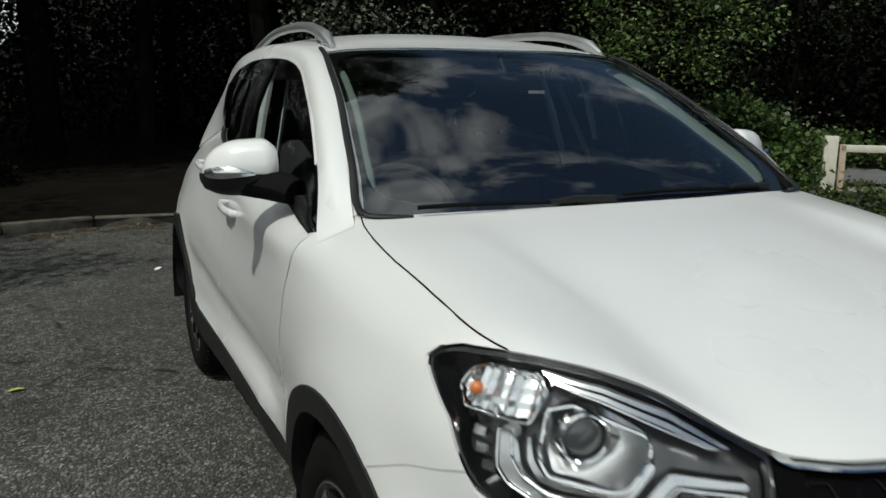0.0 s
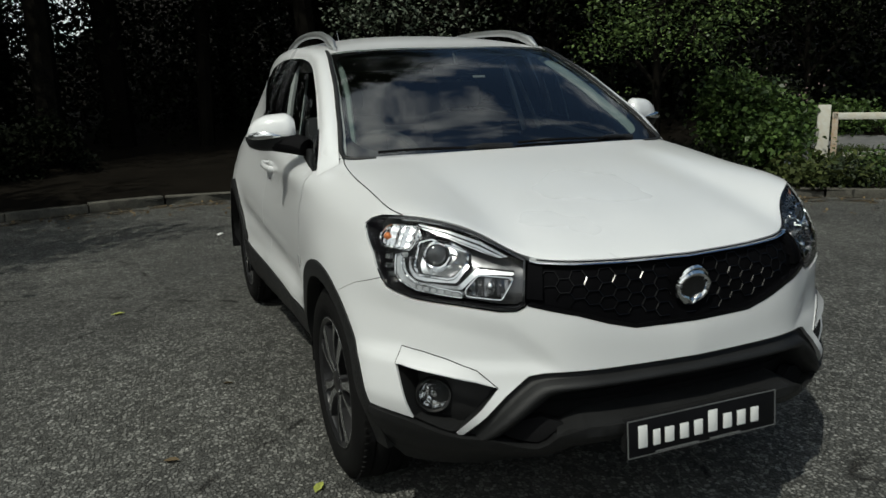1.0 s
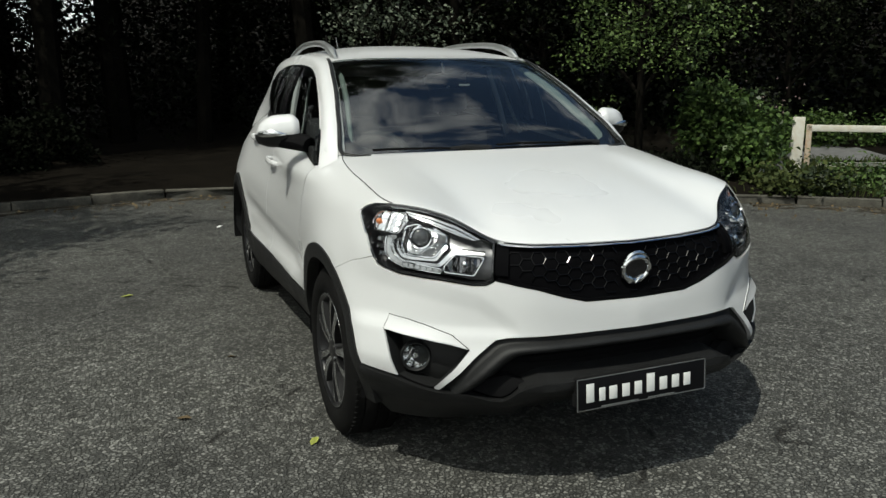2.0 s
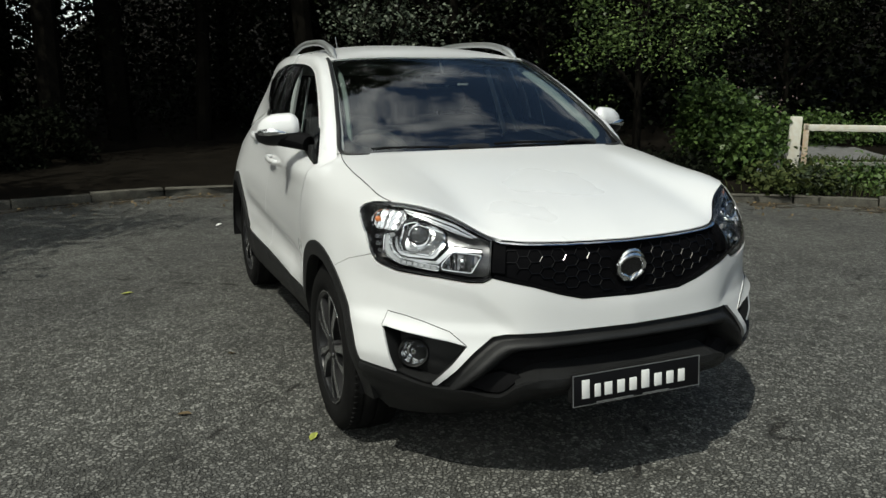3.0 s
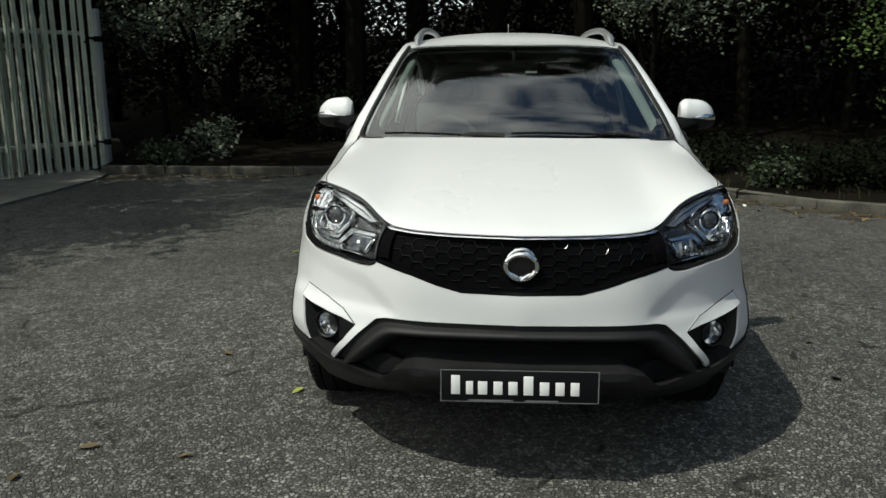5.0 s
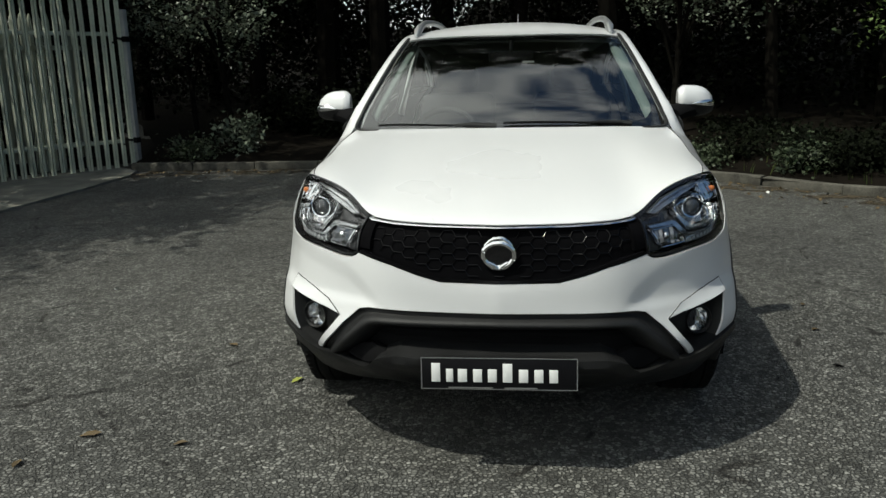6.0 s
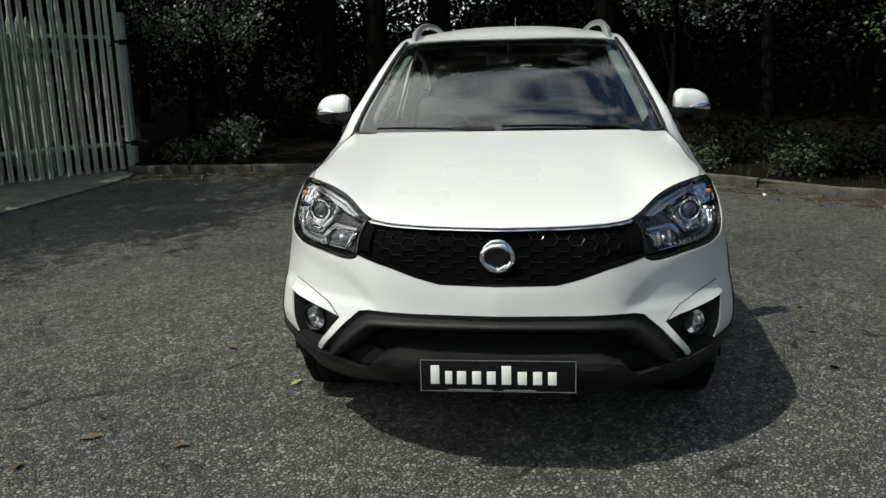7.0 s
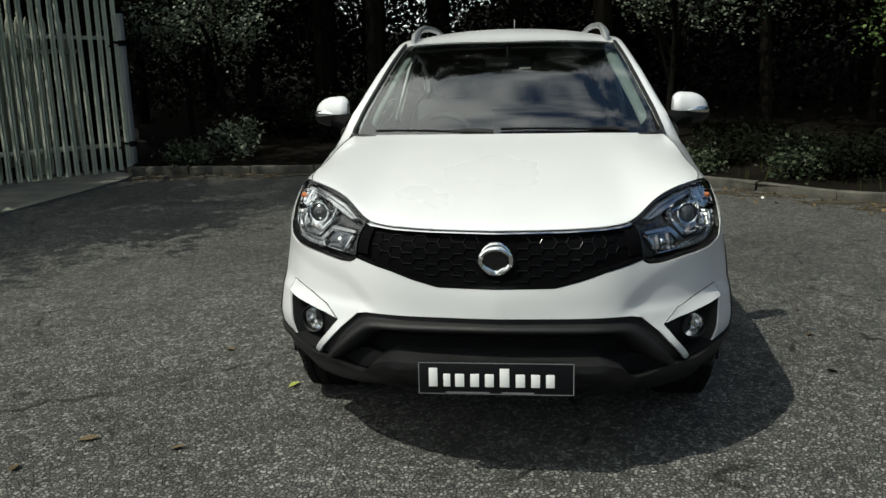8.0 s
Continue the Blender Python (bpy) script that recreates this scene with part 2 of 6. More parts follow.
M = {
    "debris": debris_mat(),
    "paint": mat("white_paint", (.60, .608, .617), .28, coat=.6, var=.006, scale=1.2, fine=30, rough_var=.02),
    "plastic": mat("black_textured_plastic", (.0115, .0118, .0122), .46, var=.22, scale=10, fine=700, bump=.25, spec=.24),
    "gloss_black": mat("gloss_black", (.006, .006, .007), .16, coat=.5, var=.2, scale=3, spec=.5),
    "matt_black": mat("matt_black", (.0065, .0065, .007), .8, var=.3, scale=14, spec=.04),
    "rubber": mat("tyre_rubber", (.0065, .0065, .0065), .8, var=.3, scale=18, fine=300, bump=.3, spec=.08),
    "chrome": mat("chrome", (.85, .86, .87), .06, metal=1, var=.02, rough_var=.03),
    "silver": mat("silver_reflector", (.80, .81, .82), .20, metal=1, var=.06, scale=20, rough_var=.06),
    "alloy": mat("machined_alloy", (.50, .51, .52), .24, metal=.95, var=.06, scale=25, rough_var=.06),
    "alloy_dark": mat("dark_alloy_paint", (.010, .010, .011), .34, metal=.2, coat=.2, var=.2),
    "rail": mat("satin_silver_rail", (.42, .43, .43), .38, metal=.85, var=.06),
    "smoked": mat("smoked_reflector", (.22, .22, .23), .2, metal=1, var=.3, scale=60, rough_var=.08),
    "lens_dark": mat("projector_glass", (.035, .037, .04), .08, coat=1.0, var=.2),
    "grille": mat("satin_black_grille", (.0025, .0025, .003), .14, var=.2, scale=5, spec=.18),
    "grille_deep": mat("deep_black_grille", (.0025, .0025, .003), .7, var=.3, scale=8, spec=.02),
    "lamp_inner": mat("grey_lamp_inner", (.10, .10, .104), .22, metal=.7, var=.25, scale=40),
    "lamp_chrome": mat("lamp_bright_trim", (.66, .67, .68), .2, metal=1, var=.04, scale=30, rough_var=.08),
    "plate_black": mat("plate_black", (.005, .005, .006), .5, var=.2, scale=6, spec=.12),
    "drl": mat("clear_light_guide", (.52, .54, .56), .22, metal=.5, var=.08, scale=60, rough_var=.1),
    "fog_mirror": mat("fog_mirror", (.80, .81, .82), .16, metal=1, var=.3, scale=40, rough_var=.08),
    "pillar_grey": mat("grey_pillar_trim", (.20, .245, .23), .7, var=.08),
    "belt": mat("pale_webbing", (.85, .86, .86), .7, var=.06),
    "post": mat("pale_galvanised_post", (.30, .31, .30), .6, metal=.3, var=.18, scale=6, fine=60),
    "amber": mat("amber_bulb", (.55, .17, .05), .3, var=.2, scale=40),
    "white_plastic": mat("white_lettering", (.66, .67, .66), .45, var=.04),
    "cabin": mat("cabin_trim", (.028, .029, .030), .75, var=.2, scale=9, fine=300, bump=.2),
    "cabin_light": mat("pale_pillar_trim", (.46, .50, .48), .7, var=.08),
    "seat": mat("seat_cloth", (.05, .05, .055), .9, var=.25, scale=15, fine=400, bump=.3),
    "disc": mat("brake_steel", (.35, .34, .33), .4, metal=1, var=.2, scale=30),
    "glass": clear_glass("windscreen_glass", (.62, .68, .67), ior=2.3),
    "dark_glass": clear_glass("tinted_side_glass", (.42, .46, .46), ior=1.19),
    "lamp_glass": clear_glass("clear_lamp_cover", (.93, .94, .95), ior=1.28),
    "tarmac": asphalt_mat(),
    "kerb": mat("weathered_concrete", (.072, .069, .058), .9, var=.6, scale=7, fine=60, bump=.9, island=.25, spec=.2),
    "stone": mat("grey_rock", (.10, .10, .10), .9, var=.35, scale=9, fine=50, bump=.8),
    "concrete": mat("concrete_apron", (.15, .147, .122), .9, var=.5, scale=3.5, fine=60, bump=.4),
    # soil coloured far darker than its own tone, to hold the canopy's shade
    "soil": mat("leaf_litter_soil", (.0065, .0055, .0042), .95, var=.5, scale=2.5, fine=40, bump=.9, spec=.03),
    # bark coloured near black so trunks sink into the wood's painted shade
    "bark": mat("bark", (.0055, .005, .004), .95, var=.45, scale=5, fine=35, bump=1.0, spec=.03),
    "galv": mat("galvanised_steel", (.40, .425, .345), .55, metal=.5, var=.18, scale=7, fine=60, island=.12),
    "old_white": mat("flaking_white_paint", (.56, .57, .53), .75, var=.14, scale=13, fine=60, bump=.7, tint=(.42, .38, .30)),
    "rust": mat("rusty_white_steel", (.50, .48, .42), .75, var=.25, scale=14, fine=50, bump=.5, tint=(.30, .19, .10)),
    "litter": mat("dry_leaf", (.09, .062, .026), .8, var=.3, scale=30, island=.4),
    "litter_green": mat("fallen_green_leaf", (.30, .33, .07), .7, var=.25, scale=30, island=.3),
    # shade between the boughs and sun on a few are put into this colour
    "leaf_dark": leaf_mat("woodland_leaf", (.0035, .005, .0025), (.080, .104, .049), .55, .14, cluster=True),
    # darkened copy of the leaf: the deep wood's shade is in its colour
    "leaf_shaded": leaf_mat("shade_painted_leaf", (.0018, .0026, .0014), (.009, .012, .006), .7, .06),
    "leaf_mid": leaf_mat("hedge_leaf", (.012, .028, .008), (.095, .150, .040), .42, .22),
    "leaf_ivy": leaf_mat("ivy_leaf", (.008, .015, .007), (.085, .105, .065), .4, .16),
    "leaf_light": leaf_mat("sunlit_leaf", (.014, .028, .009), (.155, .225, .07), .42, .22),
    # pale grey-green leaf, lightened further to stand for sun on it
    "leaf_pale": leaf_mat("pale_leaf", (.012, .022, .012), (.21, .245, .18), .4, .22),
    "grass": leaf_mat("grass_blade", (.02, .032, .010), (.085, .10, .034), .6, .12),
    "flower": mat("faded_flower_head", (.10, .070, .068), .9, var=.3, scale=30, island=.3),
    "litter_bag": mat("pale_plastic_scrap", (.40, .43, .46), .4, var=.15),
}


# ---- mesh helpers ----
def thing(name, label, category, at=(0, 0, 0), group="", kind=""):
    ob = new(name)
    ob.empty_display_size = .1
    ob.location = at
    return tagged(ob, label, category, group, kind)


def mesh_from(name, verts, faces, material, smooth=True, sharp=None):
    me = bpy.data.meshes.new(name)
    me.from_pydata([tuple(map(float, v)) for v in verts], [], [tuple(map(int, f)) for f in faces])
    me.materials.append(material)
    if smooth:
        me.shade_smooth()
        if sharp:
            me.set_sharp_from_angle(angle=radians(sharp))
    me.update()
    return me


def part(name, bm, material, parent, label="", smooth=True, sharp=35):
    """Links a bmesh, a mesh or (verts, faces) as one mesh object under a thing or a part."""
    if isinstance(bm, tuple):
        me = mesh_from(name, bm[0], bm[1], material, smooth, sharp)
    elif isinstance(bm, bpy.types.Mesh):
        me = bm
    else:
        me = bpy.data.meshes.new(name)
        bmesh.ops.recalc_face_normals(bm, faces=bm.faces[:])
        bm.to_mesh(me)
        bm.free()
        me.materials.append(material)
        if smooth:
            me.shade_smooth()
            me.set_sharp_from_angle(angle=radians(sharp))
    ob = new(name, me)
    if parent:
        ob.parent = parent
    return tagged(ob, label)


def joined(*chunks):
    """Several (verts, faces) as one."""
    vs, fs, n = [], [], 0
    for v, f in chunks:
        vs.extend(v)
        fs.extend([tuple(i + n for i in q) for q in f])
        n += len(v)
    return vs, fs


def mirrored(chunk):
    v, f = chunk
    return [(-p[0], p[1], p[2]) for p in v], [tuple(reversed(q)) for q in f]


def box(x0, x1, y0, y1, z0, z1, bevel=0.0, m=None):
    bm = bmesh.new()
    bmesh.ops.create_cube(bm, size=1)
    bmesh.ops.scale(bm, vec=(x1 - x0, y1 - y0, z1 - z0), verts=bm.verts)
    bmesh.ops.translate(bm, vec=((x0 + x1) / 2, (y0 + y1) / 2, (z0 + z1) / 2), verts=bm.verts)
    if bevel:
        bmesh.ops.bevel(bm, geom=bm.edges[:], offset=bevel, segments=2, profile=.5, affect="EDGES")
    if m is not None:
        bmesh.ops.transform(bm, matrix=m, verts=bm.verts)
    return bm


def chunk_of(bm):
    bm.verts.index_update()
    c = [tuple(v.co) for v in bm.verts], [tuple(v.index for v in f.verts) for f in bm.faces]
    bm.free()
    return c


def tube(path, radii, sides=10, cap=True, squash=None):
    """A tube along points; radii may be one number; squash: (across, up) factors."""
    pts = [Vector(p) for p in path]
    rs = [radii] * len(pts) if isinstance(radii, (int, float)) else list(radii)
    vs, fs = [], []
    up = Vector((0, 0, 1))
    for i, p in enumerate(pts):
        d = (pts[min(i + 1, len(pts) - 1)] - pts[max(i - 1, 0)]).normalized()
        ref = up if abs(d.dot(up)) < .92 else Vector((1, 0, 0))
        a = d.cross(ref).normalized()
        b = a.cross(d).normalized()
        sa, sb = squash or (1, 1)
        for k in range(sides):
            w = 2 * math.pi * k / sides
            vs.append(tuple(p + a * math.cos(w) * rs[i] * sa + b * math.sin(w) * rs[i] * sb))
    for i in range(len(pts) - 1):
        for k in range(sides):
            j = (k + 1) % sides
            fs.append((i * sides + k, i * sides + j, (i + 1) * sides + j, (i + 1) * sides + k))
    if cap:
        fs.append(tuple(reversed(range(sides))))
        fs.append(tuple(range((len(pts) - 1) * sides, len(pts) * sides)))
    return vs, fs


def revolve(profile, sides=48, axis="x", at=(0, 0, 0), closed=False):
    """Turns (along, radius) pairs round an axis."""
    vs, fs = [], []
    for a, r in profile:
        for k in range(sides):
            w = 2 * math.pi * k / sides
            c, s = r * math.cos(w), r * math.sin(w)
            v = {"x": (a, c, s), "y": (c, a, s), "z": (c, s, a)}[axis]
            vs.append((v[0] + at[0], v[1] + at[1], v[2] + at[2]))
    rows = len(profile)
    for i in range(rows if closed else rows - 1):
        j = (i + 1) % rows
        for k in range(sides):
            q = (k + 1) % sides
            fs.append((i * sides + k, i * sides + q, j * sides + q, j * sides + k))
    return vs, fs


# ---- car body surfaces: plan curve with offsets by height ----
class Spline:
    """Natural cubic spline through rows of values at knots."""

    def __init__(self, knots, values):
        self.k = np.array(knots, float)
        v = np.array(values, float)
        self.v = v.reshape(len(v), -1)
        n, h = len(self.k), np.diff(self.k)
        a, r = np.eye(n), np.zeros_like(self.v)
        for i in range(1, n - 1):
            a[i, i - 1:i + 2] = h[i - 1], 2 * (h[i - 1] + h[i]), h[i]
            r[i] = 6 * ((self.v[i + 1] - self.v[i]) / h[i] - (self.v[i] - self.v[i - 1]) / h[i - 1])
        self.m = np.linalg.solve(a, r)

    def __call__(self, t):
        t = np.clip(np.asarray(t, float), self.k[0], self.k[-1])
        i = np.clip(np.searchsorted(self.k, t, side="right") - 1, 0, len(self.k) - 2)
        h = (self.k[i + 1] - self.k[i])[..., None]
        p, q = (self.k[i + 1] - t)[..., None] / h, (t - self.k[i])[..., None] / h
        return p * self.v[i] + q * self.v[i + 1] + ((p ** 3 - p) * self.m[i] + (q ** 3 - q) * self.m[i + 1]) * h * h / 6


PLAN = [(0, -.905), (.25, -.888), (.42, -.85), (.5, -.808), (.57, -.770), (.69, -.685), (.80, -.548), (.850, -.42), (.874, -.25), (.884, 0),
        (.881, .35), (.874, .9), (.872, 1.5), (.868, 2.1), (.860, 2.65), (.828, 3.0), (.76, 3.28), (.6, 3.42), (.3, 3.465), (0, 3.475)]
PLAN_U = [0.0]
for pa, pb in zip(PLAN, PLAN[1:]):
    PLAN_U.append(PLAN_U[-1] + math.hypot(pb[0] - pa[0], pb[1] - pa[1]))
plan_curve = Spline(PLAN_U, PLAN)
LEVELS = (.20, .33, .45, .58, .70, .80, .88, .94, 1.0, 1.06, 1.13, 1.22, 1.30)
DEPTHS = {
    0: (-.18, -.035, .01, .005, .0, -.024, -.04, -.09, -.17, -.26, -.36, -.5, -0.62),
    3: (-.14, -.03, .03, .006, -.002, -.008, -.04, -.115, -.20, -.28, -.37, -.48, -0.58),
    6: (-.065, -.02, .02, .013, .0, -.008, -.018, -.044, -.085, -.155, -.25, -.37, -0.47),
    8: (-.05, -.015, .015, .01, .005, .0, -.012, -.034, -.068, -.138, -.22, -.32, -0.42),
    10: (-.15, -.06, -.022, -.015, -.005, .0, -.004, -.010, -.021, -.042, -.150, -.29, -0.42),
    12: (-.16, -.07, -.03, -.02, -.005, .0, -.012, -.03, -.045, -.058, -.074, -.100, -0.128),
    14: (-.12, -.03, .002, .004, .004, .0, -.012, -.03, -.050, -.075, -.115, -.20, -.28),
    16: (-.12, -.02, .02, .02, .015, .0, -.02, -.045, -.065, -.10, -.145, -.21, -.28),
    19: (-.12, .0, .02, .03, .02, .0, -.02, -.05, -.07, -.09, -.11, -.15, -0.19),
}
depth_rows = Spline([PLAN_U[i] for i in DEPTHS], [Spline(LEVELS, d)(np.linspace(.20, 1.30, 56))[:, 0] for d in DEPTHS.values()])


def shell(u, z, out=0.0):
    """The painted lower body: metres round the plan from the nose, and height."""
    u, z = np.clip(np.asarray(u, float), 0, PLAN_U[-1] - .001), np.asarray(z, float)
    c = plan_curve(u)
    t = plan_curve(u + .004) - plan_curve(u - .004)
    n = np.stack([t[..., 1], -t[..., 0]], -1)
    n /= np.linalg.norm(n, axis=-1, keepdims=True)
    rows = depth_rows(u)
    f = np.clip((z - .20) / .02, 0, 54.999)
    i = f.astype(int)
    d0 = np.take_along_axis(rows, i[..., None], -1)[..., 0]
    d1 = np.take_along_axis(rows, i[..., None] + 1, -1)[..., 0]
    d = d0 + (d1 - d0) * (f - i) + out
    xy = c + n * d[..., None]
    return np.stack([xy[..., 0], xy[..., 1], z], -1)


def uy(y):
    """Metres round the plan at which the flank stands at y."""
    us = np.linspace(PLAN_U[6], PLAN_U[16], 900)
    return float(np.interp(y, plan_curve(us)[:, 1], us))


CREASE_U, CREASE_Z = np.array([.415, .435, .462, .505, .57, .63, .75, .90, 1.15]), np.array([.605, .636, .667, .702, .747, .760, .782, .806, .82])


def body(u, z, out=0.0):
    """The shell on either side of the middle (u may be negative), with the pressed lines of bumper and doors."""
    u, z = np.asarray(u, float), np.asarray(z, float)
    a = np.abs(u)
    # the bumper's face falls away below a line that runs under the lamp and down to the intake
    drop = np.clip(np.interp(a, CREASE_U, CREASE_Z) - z, 0, .06)
    press = -.13 * drop * np.clip((z - .60) / .03, 0, 1) * np.clip((1.08 - a) / .14, 0, 1) * np.clip((a - .415) / .02, 0, 1)
    # ledge over the fog lamps
    zc = np.where(a < .9, .652 - .28 * (.9 - a), .652 - .08 * (a - .9))
    press = press + .014 * np.clip((zc - z) / .038, 0, 1) * np.clip((z - .40) / .1, 0, 1) * np.clip((a - .60) / .1, 0, 1) * np.clip((1.14 - a) / .14, 0, 1)
    # hollow above the sill and the haunch line along the doors
    side = np.clip((a - 2.0) / .3, 0, 1) * np.clip((3.75 - a) / .3, 0, 1)
    line = .640 + .065 * (a - 2.0)
    press = press - .020 * side * np.exp(-((z - line + .06) / .05) ** 2) + .008 * side * np.exp(-((z - line - .02) / .022) ** 2)
    press = press + .022 * side * np.clip((.575 - z) / .06, 0, 1) ** 2
    # swell over the front and rear arches
    for uc0, zc in ((1.475, .36), (4.13, .36)):
        r = np.hypot((a - uc0) / 1.07, z - zc)
        press = press + .015 * np.exp(-((r - .43) / .085) ** 2) * np.clip((1.02 - z) / .15, 0, 1)
    p = shell(a, z, out + press)
    p[..., 0] *= np.where(u < 0, -1, 1)
    return p


def dense(loop, step, closed=True):
    out, n = [], len(loop)
    for i in range(n if closed else n - 1):
        a, b = np.array(loop[i], float), np.array(loop[(i + 1) % n], float)
        k = max(1, int(math.ceil(np.linalg.norm(b - a) / step)))
        out.extend(a + (b - a) * j / k for j in range(k))
    if not closed:
        out.append(np.array(loop[-1], float))
    return np.array(out)


def soft_loop(loop, r):
    """Rounds the corners of a closed loop by about r."""
    out, n = [], len(loop)
    for i in range(n):
        p, a, b = (np.array(loop[k % n], float) for k in (i, i - 1, i + 1))
        da, db = np.linalg.norm(a - p), np.linalg.norm(b - p)
        ra, rb = min(r, da * .45), min(r, db * .45)
        q0, q1 = p + (a - p) / da * ra, p + (b - p) / db * rb
        for t in (0, .25, .5, .75, 1):
            out.append(tuple((1 - t) ** 2 * q0 + 2 * t * (1 - t) * p + t * t * q1))
    return out


def inset(pts, d):
    nxt, prv = np.roll(pts, -1, 0), np.roll(pts, 1, 0)
    t = nxt - prv
    t /= np.linalg.norm(t, axis=1, keepdims=True) + 1e-9
    area = np.sum(pts[:, 0] * nxt[:, 1] - nxt[:, 0] * pts[:, 1])
    n = np.stack([-t[:, 1], t[:, 0]], 1) * (1 if area > 0 else -1)
    return pts + n * d


def inside(pts, loop):
    x, y = pts[:, 0], pts[:, 1]
    c = np.zeros(len(pts), bool)
    n = len(loop)
    for i in range(n):
        (x0, y0), (x1, y1) = loop[i], loop[(i + 1) % n]
        if y0 != y1:
            c ^= ((y0 > y) != (y1 > y)) & (x < (x1 - x0) * (y - y0) / (y1 - y0) + x0)
    return c


def panel(loop, surf, step=.03, thick=.012, gap=.0022, out=0.0, flip=False, holes=(), edge=.5):
    """A skin of surf inside the loop of its two coordinates, with turned-in edges. Returns (verts, faces)."""
    outer = inset(dense(loop, step * edge), gap)
    rings = [outer] + [inset(dense(h, step * edge), -gap) for h in holes]
    lo, hi = outer.min(0), outer.max(0)
    gx, gy = np.meshgrid(np.arange(lo[0] + step * .37, hi[0], step), np.arange(lo[1] + step * .41, hi[1], step), indexing="ij")
    g = np.stack([gx.ravel(), gy.ravel()], 1)
    ok = inside(g, outer)
    for h in rings[1:]:
        ok &= ~inside(g, h)
    g = g[ok]
    alls = np.concatenate(rings)
    if len(g):
        keep = np.ones(len(g), bool)
        for i in range(0, len(g), 400):
            d = np.linalg.norm(g[i:i + 400, None] - alls[None], axis=2).min(1)
            keep[i:i + 400] = d > step * .33
        g = g[keep]
    edges, n0 = [], 0
    for r in rings:
        edges += [(n0 + k, n0 + (k + 1) % len(r)) for k in range(len(r))]
        n0 += len(r)
    pts = np.concatenate([alls, g])
    co, _, tri, orig, _, _ = cdt([Vector(p) for p in pts], edges, [], 1, 1e-6)
    co = np.array([tuple(c) for c in co])
    tri = np.array([tuple(t) for t in tri])
    mid = co[tri].mean(1)
    ok = inside(mid, outer)
    for h in rings[1:]:
        ok &= ~inside(mid, h)
    tri = tri[ok]
    a = co[tri[:, 0]]
    b, c = co[tri[:, 1]] - a, co[tri[:, 2]] - a
    turn = b[:, 0] * c[:, 1] - b[:, 1] * c[:, 0] < 0
    tri[turn] = tri[turn][:, ::-1]
    if flip:
        tri = tri[:, ::-1]
    top = surf(co[:, 0], co[:, 1], out)
    low = surf(co[:, 0], co[:, 1], out - thick)
    count = {}
    for t in tri:
        for i in range(3):
            e = (t[i], t[(i + 1) % 3])
            count[e] = count.get(e, 0) + 1
    rim = [e for e in count if (e[1], e[0]) not in count]
    used = sorted({i for e in rim for i in e})
    back = {i: len(co) + k for k, i in enumerate(used)}
    verts = [tuple(p) for p in top] + [tuple(low[i]) for i in used]
    faces = [tuple(t) for t in tri] + [(e[1], e[0], back[e[0]], back[e[1]]) for e in rim]
    return verts, faces


def coons(bottom, top, left, right, swell=None):
    """A surface over the unit square between four curves of 0..1."""
    def f(s, t, out=0.0):
        s, t = np.asarray(s, float)[..., None], np.asarray(t, float)[..., None]
        b, u, l, r = bottom(s[..., 0]), top(s[..., 0]), left(t[..., 0]), right(t[..., 0])
        c00, c10, c01, c11 = bottom(np.array(0.0)), bottom(np.array(1.0)), top(np.array(0.0)), top(np.array(1.0))
        p = (1 - t) * b + t * u + (1 - s) * l + s * r - ((1 - s) * (1 - t) * c00 + s * (1 - t) * c10 + (1 - s) * t * c01 + s * t * c11)
        if swell:
            p = p + swell(s, t)
        return p
    return f


def with_out(f):
    """Lets a surface be pushed out along its normal."""
    def g(s, t, out=0.0):
        p = f(s, t)
        if np.isscalar(out) and out == 0:
            return p
        e = 1e-3
        n = np.cross(f(np.asarray(s) + e, t) - p, f(s, np.asarray(t) + e) - p)
        n /= np.linalg.norm(n, axis=-1, keepdims=True) + 1e-12
        return p + n * out
    return g


def chain(points):
    """A smooth curve of 0..1 through points, by their distances."""
    p = np.array(points, float)
    k = np.concatenate([[0], np.cumsum(np.linalg.norm(np.diff(p, axis=0), axis=1))])
    return Spline(k / k[-1], p)


def both(points):
    """The points and their mirror images, from the car's one side to the other."""
    return [(-x, y, z) for x, y, z in reversed(points) if x > 1e-6] + list(points)


# lines that neighbouring panels share, as (metres round the plan, height)
HOOD_NOSE = [(0, .899), (.12, .899), (.235, .900), (.39, .904), (.49, .910), (.545, .925), (.61, .952), (.685, .980), (.82, 1.010), (.9, 1.018), (.975, 1.020)]
SHUT = [(.975, 1.020), (1.115, 1.036), (1.26, 1.053), (1.455, 1.080), (1.605, 1.104), (1.70, 1.120), (1.75, 1.131)]
LAMP = [(.518, .910), (.545, .923), (.61, .950), (.685, .978), (.82, 1.008), (.9, 1.016), (.985, 1.017), (1.08, 1.010), (1.125, .998), (1.146, .981),
        (1.135, .965), (1.040, .905), (.985, .838), (.965, .822), (.935, .813), (.86, .799), (.705, .790), (.59, .776), (.545, .777), (.520, .79)]
GRILLE_LOW = [(0, .707), (.20, .710), (.28, .730), (.37, .759), (.515, .790)]
ARCH_F = [(uy(.485 * math.cos(w)), .352 + .452 * math.sin(w)) for w in np.linspace(radians(190), radians(0), 40)]
ARCH_R = [(uy(2.65 + .50 * math.cos(w)), .36 + .475 * math.sin(w)) for w in np.linspace(radians(185), radians(-5), 40)]

